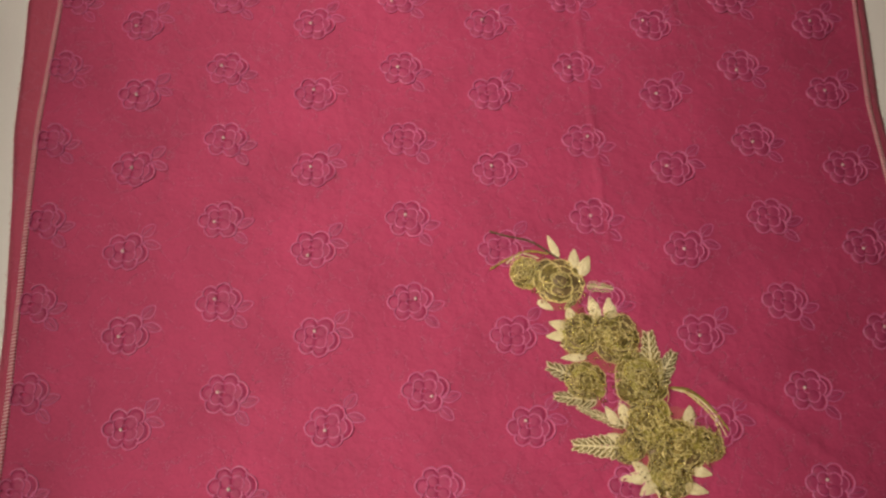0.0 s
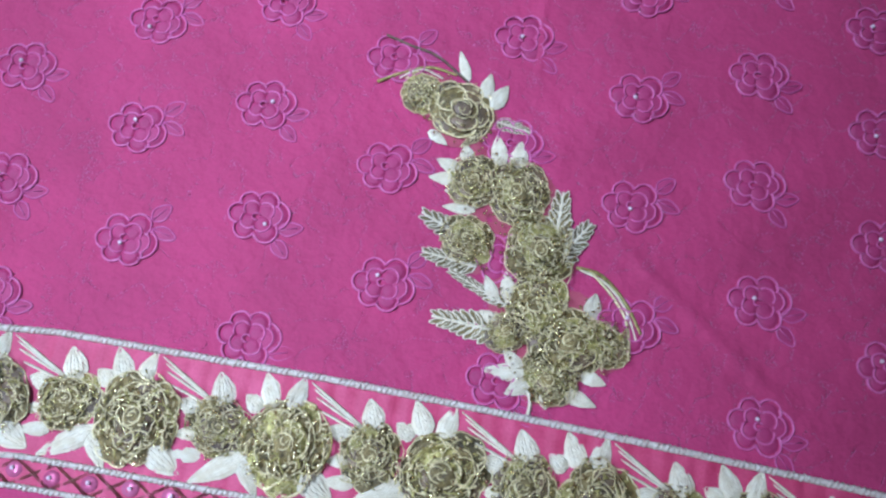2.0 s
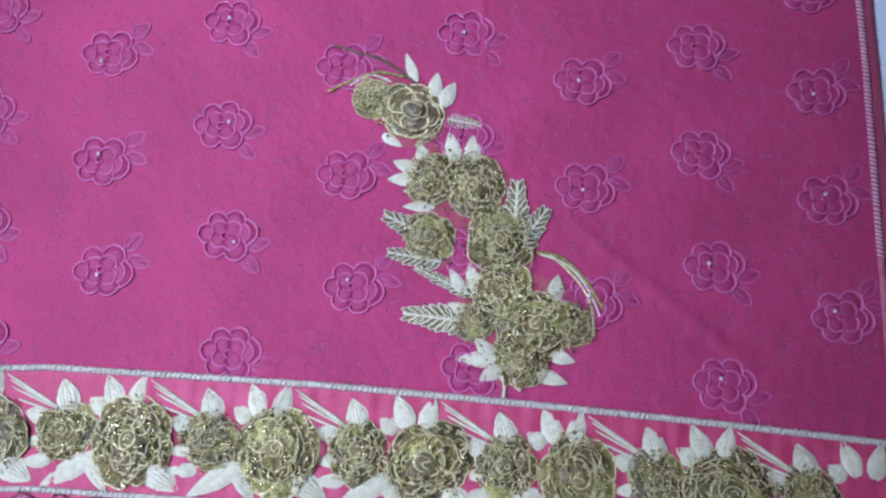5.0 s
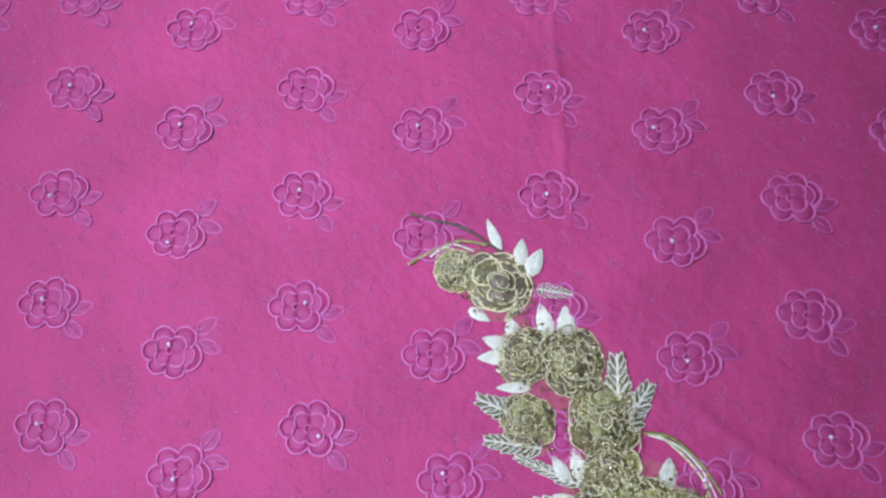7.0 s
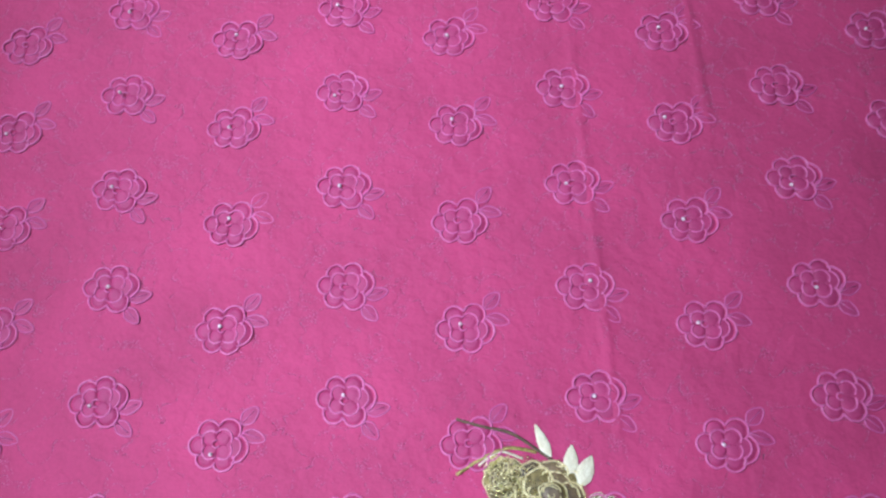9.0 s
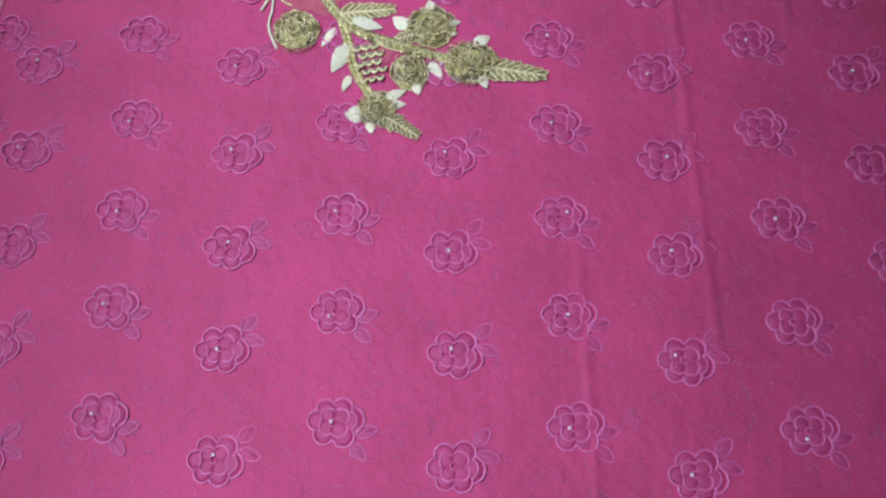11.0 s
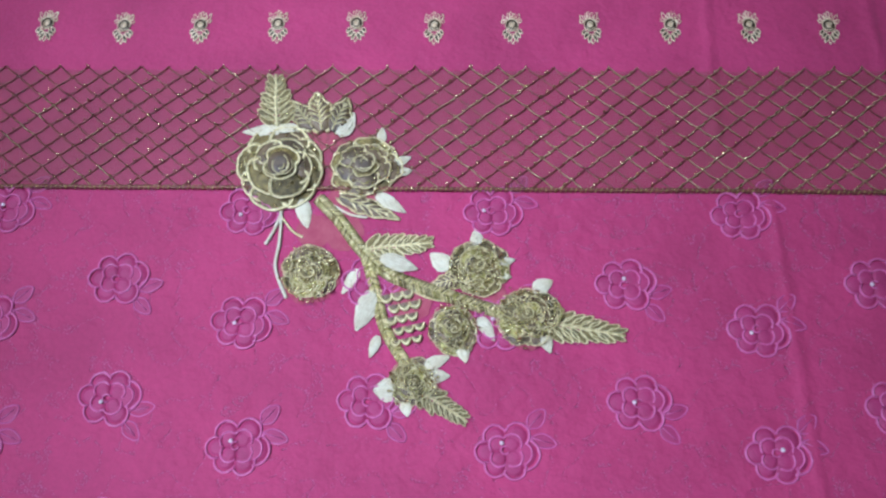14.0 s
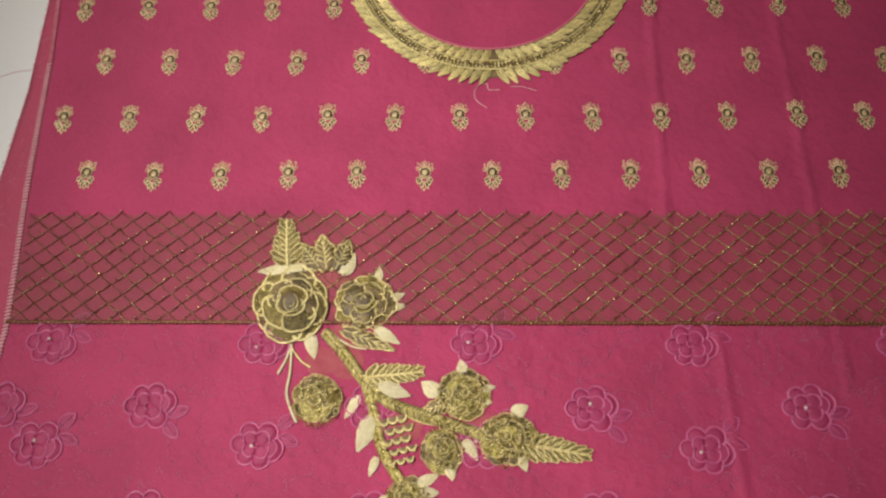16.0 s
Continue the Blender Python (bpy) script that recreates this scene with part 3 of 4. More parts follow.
def zari_rose(thing, x, y, r, style="zari", base=None):
    z = (lie(x, y) if base is None else base) + 0.0008
    r *= 1.06
    oval, aim = pick.uniform(0.82, 1.0), pick.uniform(0, 360)
    rose = put("rose", pick.choice(buds[style]), thing, pose(x, y, z + 0.27 * r, 0, 0, aim) @ Matrix.Diagonal((r * 0.8, r * 0.8 * oval, r * 0.42, 1)))
    if style == "zari":
        tagged(put("thread_tangle", pick.choice(tangles), rose, pose(0, 0, -0.38, 0, 0, pick.uniform(0, 360)) @ Matrix.Diagonal((1.24, 1.24, 1.5, 1))), kind="stuff")
    for reach, size, count, lift in ZARI_RINGS if style == "zari" else OPEN_RINGS:
        a0 = pick.uniform(0, 360)
        dx, dy = pick.uniform(-0.06, 0.06), pick.uniform(-0.06, 0.06)
        for k in range(count):
            a = a0 + 360 * k / count + pick.uniform(-9, 9)
            far = reach * pick.uniform(0.86, 1.08) * 1.25
            wide = size * pick.uniform(0.92, 1.2) * 1.25
            m = pose(dx + far * math.cos(radians(a)), dy + far * math.sin(radians(a)), -0.60 + lift * 2.2 + 0.05 * (k % 2), pick.uniform(-6, 6), pick.uniform(-6, 6), a) @ Matrix.Diagonal((wide * 0.80, wide * 1.05, 0.62, 1))
            put("petal", pick.choice(petals[style]), rose, m)
    return rose


def open_rose(thing, x, y, r, style="open"):
    return zari_rose(thing, x, y, r, style)


def leaf(thing, kind, x0, y0, x1, y1, w, high):
    d = math.hypot(x1 - x0, y1 - y0)
    z = lie(x1, y1) + 0.0007 + pick.uniform(0, 0.0006)
    m = pose(x0, y0, z, 0, 0, math.degrees(math.atan2(y1 - y0, x1 - x0))) @ Matrix.Diagonal((d, w, high, 1))
    return put("leaf", pick.choice(leaf_kinds[kind]), thing, m)


def pale_leaf(thing, x0, y0, x1, y1, w):
    return leaf(thing, "pale", x0, y0, x1, y1, w * 1.1, w * 0.9)


def sprig(thing, x0, y0, x1, y1, w):
    return leaf(thing, "dark", x0, y0, x1, y1, w, w * 0.9)


def feather_leaf(thing, x0, y0, x1, y1, w):
    return leaf(thing, "feather", x0, y0, x1, y1, w, w * 0.5)


def gold_feather(thing, x0, y0, x1, y1, w):
    return leaf(thing, "gold_feather", x0, y0, x1, y1, w, w * 0.5)


def scale_leaf(thing, x0, y0, x1, y1, w):
    return leaf(thing, "scale", x0, y0, x1, y1, w, w * 0.6)


def twig(thing, pts, r, mat, name="stem"):
    bm = bmesh.new()
    tube(bm, [(p.x, p.y, lie(p.x, p.y) + 0.0012) for p in smooth_line(pts)], r, sides=6, flat=0.8)
    return part(name, bm, mat, thing)


def beaded_stem(thing, pts, w):
    """A broad couched stem: a padded band with rows of twisted cord and small beads."""
    line = smooth_line(pts, 10)
    bm = bmesh.new()
    tube(bm, [(p.x, p.y, lie(p.x, p.y) + 0.001) for p in line], w * 0.5, 0, sides=8, flat=0.28)
    rng = random.Random(len(line))
    for i in range(len(line) - 1):
        a, b = line[i], line[i + 1]
        d = (b - a)
        q = Vector((-d.y, d.x, 0)).normalized() * w * 0.5
        for h in (0.0, 0.2, 0.4, 0.6, 0.8):
            p = a + d * h
            for sgn in (1, -1):
                e = p + d.normalized() * w * 0.35 + q * sgn * 1.04
                zz = lie(p.x, p.y) + 0.001
                tube(bm, [(p.x, p.y, zz + w * 0.16), ((p.x + e.x) / 2, (p.y + e.y) / 2, zz + w * 0.15), (e.x, e.y, zz + w * 0.06)], w * rng.uniform(0.03, 0.055), rng.choice((0, 1, 1, 2)), sides=4)
        for _ in range(9):
            f = rng.uniform(-1.05, 1.05)
            p = a + d * rng.random() + q * f
            bead(bm, p.x, p.y, lie(p.x, p.y) + 0.001 + w * (0.18 - 0.10 * f * f), rng.uniform(0.0003, 0.0006), rng.choice((1, 1, 2, 3)), u=5, v=4)
    return part("stem", bm, [OLIVE, CORD, GREENGOLD, SEQUIN], thing, "broad couched gold stem")


def sparkle(thing, spots, seed):
    """Loose gold sequins and bead ends over the roses."""
    rng = random.Random(seed)
    bm = bmesh.new()
    for x, y, r in spots:
        for _ in range(int(16 + r * 1800)):
            a, d = rng.uniform(0, 6.283), r * math.sqrt(rng.random()) * 1.02
            px, py = x + d * math.cos(a), y + d * math.sin(a)
            s = rng.uniform(0.0005, 0.0011)
            t = Euler((rng.uniform(-0.7, 0.7), rng.uniform(-0.7, 0.7), rng.uniform(0, 3))).to_matrix()
            c = Vector((px, py, lie(px, py) + 0.0013 + r * (0.30 - 0.16 * d / r)))
            ring = [bm.verts.new(c + t @ Vector((s * math.cos(q), s * math.sin(q), 0))) for q in (2 * math.pi * i / 6 for i in range(6))]
            top = bm.verts.new(c + t @ Vector((0, 0, s * 0.5)))
            for i in range(6):
                bm.faces.new((ring[i], ring[(i + 1) % 6], top))
            bm.faces.new(ring[::-1])
    tagged(part("glitter", bm, SEQUIN, thing, "scattered tiny gold sequins"), kind="stuff")


def backing(name, spots, label):
    """The tulle ground that a spray is worked on: a low padded blot under its pieces."""
    bm = bmesh.new()
    cell = 0.0009
    x0, y0 = min(x - r for x, y, r in spots), min(y - r for x, y, r in spots)
    nx, ny = int((max(x + r for x, y, r in spots) - x0) / cell) + 1, int((max(y + r for x, y, r in spots) - y0) / cell) + 1
    made = {}

    def corner(i, j):
        if (i, j) not in made:
            x, y = x0 + i * cell, y0 + j * cell
            made[i, j] = bm.verts.new((x, y, lie(x, y) + 0.0007))
        return made[i, j]

    for i in range(nx):
        for j in range(ny):
            x, y = x0 + (i + 0.5) * cell, y0 + (j + 0.5) * cell
            if any((x - a) ** 2 + (y - c) ** 2 < (r * (1 + 0.1 * noise.noise((x * 200, y * 200, 0)))) ** 2 for a, c, r in spots):
                bm.faces.new((corner(i, j), corner(i + 1, j), corner(i + 1, j + 1), corner(i, j + 1)))
    ob = put(name, mesh_from(name, bm, [TULLE]))
    return tagged(ob, label, "applique", "floral appliques")


# ---- the rising floral spray above the hem ----
SPRAY_SPOTS = ((0.030, -0.022, 0.016), (0.046, -0.030, 0.021), (0.064, -0.070, 0.022), (0.087, -0.076, 0.022), (0.064, -0.108, 0.018), (0.100, -0.106, 0.024), (0.100, -0.138, 0.022), (0.126, -0.152, 0.026), (0.143, -0.152, 0.018), (0.112, -0.174, 0.018), (0.088, -0.128, 0.012))
spray = backing("floral_applique", SPRAY_SPOTS, "raised gold and olive rose applique stitched above the hem")
zari_rose(spray, 0.0192, -0.0195, 0.0133)
open_rose(spray, 0.0457, -0.0275, 0.0208)
zari_rose(spray, 0.0583, -0.0704, 0.0170)
zari_rose(spray, 0.0855, -0.0733, 0.0203)
zari_rose(spray, 0.0599, -0.1064, 0.0154)
zari_rose(spray, 0.1026, -0.1054, 0.0205)
zari_rose(spray, 0.1050, -0.1381, 0.0190)
zari_rose(spray, 0.1261, -0.1554, 0.0233)
zari_rose(spray, 0.1481, -0.1532, 0.0129)
zari_rose(spray, 0.1164, -0.1770, 0.0166)
zari_rose(spray, 0.0905, -0.1547, 0.0130)
pale_leaf(spray, 0.0454, -0.0074, 0.0377, 0.0118, 0.0057)
pale_leaf(spray, 0.0568, -0.0169, 0.0585, -0.0004, 0.0075)
pale_leaf(spray, 0.0619, -0.0227, 0.0699, -0.0065, 0.0088)
feather_leaf(spray, 0.0666, -0.0307, 0.0874, -0.0339, 0.0090)
pale_leaf(spray, 0.0730, -0.0584, 0.0685, -0.0394, 0.0086)
pale_leaf(spray, 0.0832, -0.0592, 0.0830, -0.0406, 0.0093)
pale_leaf(spray, 0.0535, -0.0588, 0.0508, -0.0481, 0.0072)
pale_leaf(spray, 0.0503, -0.0650, 0.0354, -0.0600, 0.0076)
pale_leaf(spray, 0.0505, -0.0706, 0.0325, -0.0714, 0.0075)
pale_leaf(spray, 0.0540, -0.0765, 0.0429, -0.0785, 0.0061)
pale_leaf(spray, 0.0628, -0.0871, 0.0433, -0.0883, 0.0061)
feather_leaf(spray, 0.1115, -0.1079, 0.1112, -0.0682, 0.0173)
feather_leaf(spray, 0.1115, -0.1130, 0.1300, -0.0841, 0.0159)
feather_leaf(spray, 0.0683, -0.1089, 0.0320, -0.0944, 0.0155)
feather_leaf(spray, 0.0686, -0.1207, 0.0363, -0.1172, 0.0133)
pale_leaf(spray, 0.0903, -0.1385, 0.0855, -0.1207, 0.0079)
pale_leaf(spray, 0.0821, -0.1387, 0.0743, -0.1249, 0.0066)
feather_leaf(spray, 0.0887, -0.1401, 0.0532, -0.1255, 0.0079)
feather_leaf(spray, 0.0856, -0.1549, 0.0481, -0.1533, 0.0163)
pale_leaf(spray, 0.0855, -0.1500, 0.0741, -0.1454, 0.0058)
pale_leaf(spray, 0.1068, -0.1760, 0.0805, -0.1777, 0.0084)
pale_leaf(spray, 0.1084, -0.1791, 0.0950, -0.1889, 0.0084)
pale_leaf(spray, 0.1020, -0.1752, 0.0906, -0.1644, 0.0070)
pale_leaf(spray, 0.1340, -0.1712, 0.1490, -0.1749, 0.0070)
pale_leaf(spray, 0.1259, -0.1824, 0.1450, -0.1875, 0.0076)
pale_leaf(spray, 0.1148, -0.1843, 0.1183, -0.1936, 0.0056)
pale_leaf(spray, 0.1360, -0.1406, 0.1378, -0.1247, 0.0086)
pale_leaf(spray, 0.1245, -0.1490, 0.1148, -0.1431, 0.0077)
sprig(spray, 0.0615, -0.0352, 0.0481, -0.0500, 0.0064)
pale_leaf(spray, 0.0272, -0.0432, 0.0395, -0.0502, 0.0056)
twig(spray, ((0.0486, -0.0103), (0.0251, 0.0058), (0.0072, 0.0104), (-0.009, 0.015)), 0.0009, BROWN)
twig(spray, ((0.0379, -0.0042), (0.0219, -0.0019), (0.0081, -0.0067), (-0.009, -0.0168)), 0.0010, GREENGOLD)
twig(spray, ((0.030, -0.008), (0.016, -0.004), (0.004, -0.012)), 0.0007, CREAM)
twig(spray, ((0.1248, -0.1116), (0.1396, -0.1139), (0.1542, -0.1269), (0.1652, -0.1437)), 0.0011, GREENGOLD)
twig(spray, ((0.127, -0.1125), (0.1425, -0.118), (0.155, -0.131), (0.163, -0.148)), 0.0007, CREAM)
twig(spray, ((0.133, -0.1124), (0.1476, -0.1254), (0.1571, -0.14), (0.1599, -0.1594)), 0.0009, CORD)
twig(spray, ((0.1068, -0.1845), (0.1094, -0.1907), (0.1091, -0.1978)), 0.0011, CREAM)
sparkle(spray, SPRAY_SPOTS[:10], 41)

# ---- the branching floral spray over the lattice band ----
BRANCH_SPOTS = ((-0.152, 0.5195, 0.026), (-0.101, 0.520, 0.022), (-0.131, 0.451, 0.018), (-0.031, 0.455, 0.017), (-0.045, 0.418, 0.015), (-0.003, 0.4256, 0.019), (-0.067, 0.387, 0.015), (-0.112, 0.478, 0.012), (-0.130, 0.478, 0.011), (-0.070, 0.436, 0.013), (-0.128, 0.545, 0.014), (-0.112, 0.497, 0.012), (-0.026, 0.440, 0.012))
branch = backing("floral_applique", BRANCH_SPOTS, "branching gold rose applique with a couched stem, overlapping the lattice band")
open_rose(branch, -0.1523, 0.5195, 0.0271)
open_rose(branch, -0.1013, 0.5201, 0.0224, "wavy")
zari_rose(branch, -0.1305, 0.4511, 0.0167)
zari_rose(branch, -0.0306, 0.4552, 0.0172)
zari_rose(branch, -0.0451, 0.4184, 0.0148)
zari_rose(branch, -0.0026, 0.4256, 0.0188)
zari_rose(branch, -0.0674, 0.3873, 0.0139)
gold_feather(branch, -0.1575, 0.5471, -0.1621, 0.5850, 0.0216)
sprig(branch, -0.1288, 0.5437, -0.1346, 0.5721, 0.0180)
sprig(branch, -0.1344, 0.5456, -0.1491, 0.5656, 0.0138)
sprig(branch, -0.1232, 0.5438, -0.1138, 0.5683, 0.0156)
pale_leaf(branch, -0.1194, 0.5418, -0.1095, 0.5581, 0.0114)
pale_leaf(branch, -0.1437, 0.5462, -0.1793, 0.5439, 0.0096)
pale_leaf(branch, -0.1397, 0.4994, -0.1342, 0.4800, 0.0083)
pale_leaf(branch, -0.1012, 0.4546, -0.1112, 0.4388, 0.0062)
gold_feather(branch, -0.0985, 0.4662, -0.0579, 0.4714, 0.0174)
pale_leaf(branch, -0.0895, 0.4610, -0.0667, 0.4543, 0.0091)
scale_leaf(branch, -0.0782, 0.4435, -0.0699, 0.4077, 0.0193)
pale_leaf(branch, -0.0912, 0.4414, -0.1016, 0.4170, 0.0115)
pale_leaf(branch, -0.0883, 0.4140, -0.0929, 0.4011, 0.0053)
pale_leaf(branch, -0.0935, 0.5026, -0.0751, 0.4906, 0.0073)
sprig(branch, -0.1166, 0.5010, -0.0785, 0.4861, 0.0109)
pale_leaf(branch, -0.0872, 0.5208, -0.0724, 0.5277, 0.0065)
pale_leaf(branch, -0.0917, 0.5364, -0.0912, 0.5479, 0.0055)
pale_leaf(branch, -0.0799, 0.5171, -0.0717, 0.5184, 0.0050)
pale_leaf(branch, -0.0307, 0.4677, -0.0323, 0.4800, 0.0072)
pale_leaf(branch, -0.0203, 0.4579, -0.0086, 0.4610, 0.0055)
pale_leaf(branch, -0.0185, 0.4509, -0.0107, 0.4503, 0.0047)
pale_leaf(branch, -0.0477, 0.4548, -0.0591, 0.4642, 0.0099)
sprig(branch, -0.0390, 0.4497, -0.0594, 0.4439, 0.0103)
pale_leaf(branch, -0.0406, 0.4101, -0.0376, 0.3986, 0.0066)
pale_leaf(branch, -0.0301, 0.4256, -0.0212, 0.4116, 0.0067)
pale_leaf(branch, 0.0019, 0.4419, 0.0131, 0.4481, 0.0083)
pale_leaf(branch, 0.0052, 0.4350, 0.0152, 0.4301, 0.0086)
pale_leaf(branch, 0.0061, 0.4180, 0.0109, 0.4048, 0.0072)
gold_feather(branch, 0.0068, 0.4224, 0.0541, 0.4156, 0.0191)
pale_leaf(branch, -0.0770, 0.3829, -0.0899, 0.3825, 0.0119)
pale_leaf(branch, -0.0726, 0.3788, -0.0701, 0.3680, 0.0064)
pale_leaf(branch, -0.0611, 0.3963, -0.0470, 0.4023, 0.0066)
pale_leaf(branch, -0.0609, 0.3908, -0.0467, 0.3911, 0.0073)
gold_feather(branch, -0.0655, 0.3832, -0.0363, 0.3658, 0.0149)
beaded_stem(branch, ((-0.129, 0.4996), (-0.1148, 0.4849), (-0.1002, 0.4661), (-0.082, 0.4504), (-0.0507, 0.4389), (-0.0184, 0.4286)), 0.0078)
beaded_stem(branch, ((-0.0984, 0.4644), (-0.0912, 0.4414), (-0.0844, 0.4174), (-0.0721, 0.3977)), 0.0066)
twig(branch, ((-0.1512, 0.4954), (-0.1505, 0.4723), (-0.1516, 0.4542), (-0.1437, 0.4359)), 0.0011, CREAM)
twig(branch, ((-0.1508, 0.4909), (-0.154, 0.4796), (-0.159, 0.4692)), 0.0011, CREAM)
twig(branch, ((-0.1505, 0.4871), (-0.1432, 0.478), (-0.1366, 0.4741)), 0.0008, CORD)
twig(branch, ((-0.122, 0.4965), (-0.109, 0.489), (-0.098, 0.487)), 0.0008, CREAM)
twig(branch, ((-0.080, 0.4475), (-0.062, 0.4375), (-0.045, 0.434)), 0.0007, CORD)
sparkle(branch, BRANCH_SPOTS[:7], 43)


# ---- hem border ----
def hem_drop(x):
    return -0.02 * max(x, 0) - 0.05 * max(x, 0) ** 2 - 0.085 * max(-0.155 - x, 0)


HEM_TOP, HEM_MID, HEM_LOW = -0.1972, -0.2650, -0.2802
HEM_L, HEM_R = left_edge(-0.24) + 0.0005, right_edge(-0.24) - 0.0005


def hem_line(y, z):
    return [(x, y + hem_drop(x), lie(x, y + hem_drop(x)) + z) for x in (HEM_L + (HEM_R - HEM_L) * k / 240 for k in range(241))]


bm = bmesh.new()
rows = [hem_line(HEM_TOP + (HEM_LOW - HEM_TOP) * q / 14, 0.0006 + 0.0) for q in range(15)]
rng = random.Random(23)
pleat = [0.0013 * rng.uniform(0.4, 1.0) * (0.0, 0.5, 1.0, 0.1)[k % 4] for k in range(241)]
grid = [[bm.verts.new((x, y, z + pleat[k])) for k, (x, y, z) in enumerate(r)] for r in rows]
for a, b in zip(grid[:-1], grid[1:]):
    for k in range(240):
        bm.faces.new((a[k], b[k], b[k + 1], a[k + 1]))
border = put("hem_border", mesh_from("hem_border", bm, [TISSUE]))
tagged(border, "gold rose embroidered hem border on pink tissue ribbon", "trim")
for y, r in ((HEM_TOP, 0.0019), (HEM_MID, 0.0016), (HEM_LOW, 0.0015)):
    bm = bmesh.new()
    tube(bm, hem_line(y, 0.0016), r, sides=7, flat=0.75)
    rng = random.Random(int(-y * 1000))
    for k, (x, yy, z) in enumerate(hem_line(y, 0.0016)):
        if k % 4 == 3 and rng.random() < 0.4:
            continue
        wild = rng.uniform(0.85, 1.1)
        tube(bm, [(x - 0.0013, yy - r * 0.95 * wild, z + r * 0.3), (x, yy, z + r * 0.8), (x + 0.0013, yy + r * 0.95 * wild, z + r * 0.3)], 0.0008 * wild, sides=4)
    part("cord", bm, HEM_CORD, border, "ivory twisted cord")

HEM_LEAVES = ((0.0316, -0.0229, 0.0244, -0.0050, 0.0118), (0.0512, -0.0213, 0.0412, -0.0148, 0.0090), (0.0583, -0.0191, 0.0497, -0.0012, 0.0104), (0.0664, -0.0198, 0.0715, 0.0001, 0.0096), (0.0493, -0.0457, 0.0206, -0.0646, 0.0104), (0.0446, -0.0465, 0.0580, -0.0662, 0.0084), (0.0242, -0.0504, 0.0068, -0.0520, 0.0068), (0.0784, -0.0504, 0.0984, -0.0620, 0.0130), (0.0177, -0.0268, 0.0052, -0.0239, 0.0090), (0.0195, -0.0394, 0.0068, -0.0415, 0.0062))
HEM_BRISTLES = ((0.0264, -0.0221, -0.0089, -0.0021), (0.0248, -0.0224, -0.0046, -0.0097), (0.0236, -0.0242, -0.0003, -0.0166), (0.0256, -0.0222, -0.0066, -0.0055))
spots = []
for k in range(-3, 6):
    ox, oy = -0.0851 + 0.0838 * k, HEM_TOP - 0.0012
    # small rose, large rose and the leaves round them
    for x, y, r in ((0.0298, -0.0340, 0.0176), (0.0690, -0.0367, 0.0248)):
        px = ox + x
        if HEM_L + r < px < HEM_R - r * 0.6:
            zari_rose(border, px, oy + y + hem_drop(px), r)
            spots.append((px, oy + y + hem_drop(px), r))
    for x0, y0, x1, y1, w in HEM_LEAVES:
        a, b = ox + x0, ox + x1
        if HEM_L + 0.004 < min(a, b) and max(a, b) < HEM_R - 0.003:
            pale_leaf(border, a, oy + y0 + hem_drop(a), b, oy + y1 + hem_drop(b), w)
    for x0, y0, x1, y1 in HEM_BRISTLES:
        a, b = ox + x0, ox + x1
        if HEM_L + 0.002 < b and a < HEM_R - 0.002:
            bm = bmesh.new()
            p, q = Vector((a, oy + y0 + hem_drop(a), 0)), Vector((b, oy + y1 + hem_drop(b), 0))
            pts = [p + (q - p) * s for s in (0, 0.3, 0.6, 0.85, 1)]
            tube(bm, [(v.x, v.y, lie(v.x, v.y) + 0.0017) for v in pts], 0.00085, sides=5, taper=True)
            part("bristle", bm, CREAM, border)
sparkle(border, spots, 47)

# the beaded strip between the two lower cords
bm = bmesh.new()
mid = (HEM_MID + HEM_LOW) / 2
n = int((HEM_R - HEM_L) / 0.0212)
for k in range(n):
    x = HEM_L + 0.0106 + 0.0212 * k
    for s in (1, -1):
        pts = [(x - 0.0106 * s, HEM_MID - 0.001 + hem_drop(x), 0), (x, mid + hem_drop(x) + 0.0002 * s, 0), (x + 0.0106 * s, HEM_LOW + 0.001 + hem_drop(x), 0)]
        for off in (-0.0009, 0.0009):
            tube(bm, [(px + off, py, lie(px, py) + 0.0014 + 0.0002 * s) for px, py, _ in pts], 0.00034, sides=4)
tagged(part("crossed_threads", bm, NET, border, "crossed bronze threads"), kind="stuff")
cup = bmesh.new()
rim = [cup.verts.new((0.0048 * math.cos(q), 0.0044 * math.sin(q), 0.0)) for q in (2 * math.pi * k / 16 for k in range(16))]
lip = [cup.verts.new((0.0040 * math.cos(q), 0.0037 * math.sin(q), 0.0011)) for q in (2 * math.pi * k / 16 for k in range(16))]
dip = cup.verts.new((0, 0, 0.0005))
for k in range(16):
    cup.faces.new((rim[k], rim[(k + 1) % 16], lip[(k + 1) % 16], lip[k]))
    cup.faces.new((lip[k], lip[(k + 1) % 16], dip))
CUP = material("rose_pink_sequin", (0.52, 0.10, 0.20), (0.66, 0.20, 0.32), rough=0.22, metal=0.3)
cup_mesh = mesh_from("cup_sequin", cup, [CUP])
rng = random.Random(29)
for k in range(n):
    x = HEM_L + 0.0212 * k + 0.0212 + rng.uniform(-0.001, 0.001)
    if x < HEM_R - 0.004:
        y = mid + hem_drop(x) + rng.uniform(-0.0012, 0.0012)
        put("cup_sequin", cup_mesh, border, pose(x, y, lie(x, y) + 0.0009), "rose pink cup sequin")
        put("pearl", pearl_mesh, border, pose(x + rng.uniform(-0.001, 0.001), y + rng.uniform(0, 0.001), lie(x, y) + 0.0012))

# ---- lattice band ----
BAND_LOW, BAND_TOP = 0.5060, 0.5915
BAND_L, BAND_R = left_edge(0.55) + 0.004, right_edge(0.55) - 0.004


def band_y(x):
    return 0.0012 * math.sin(6 * x)


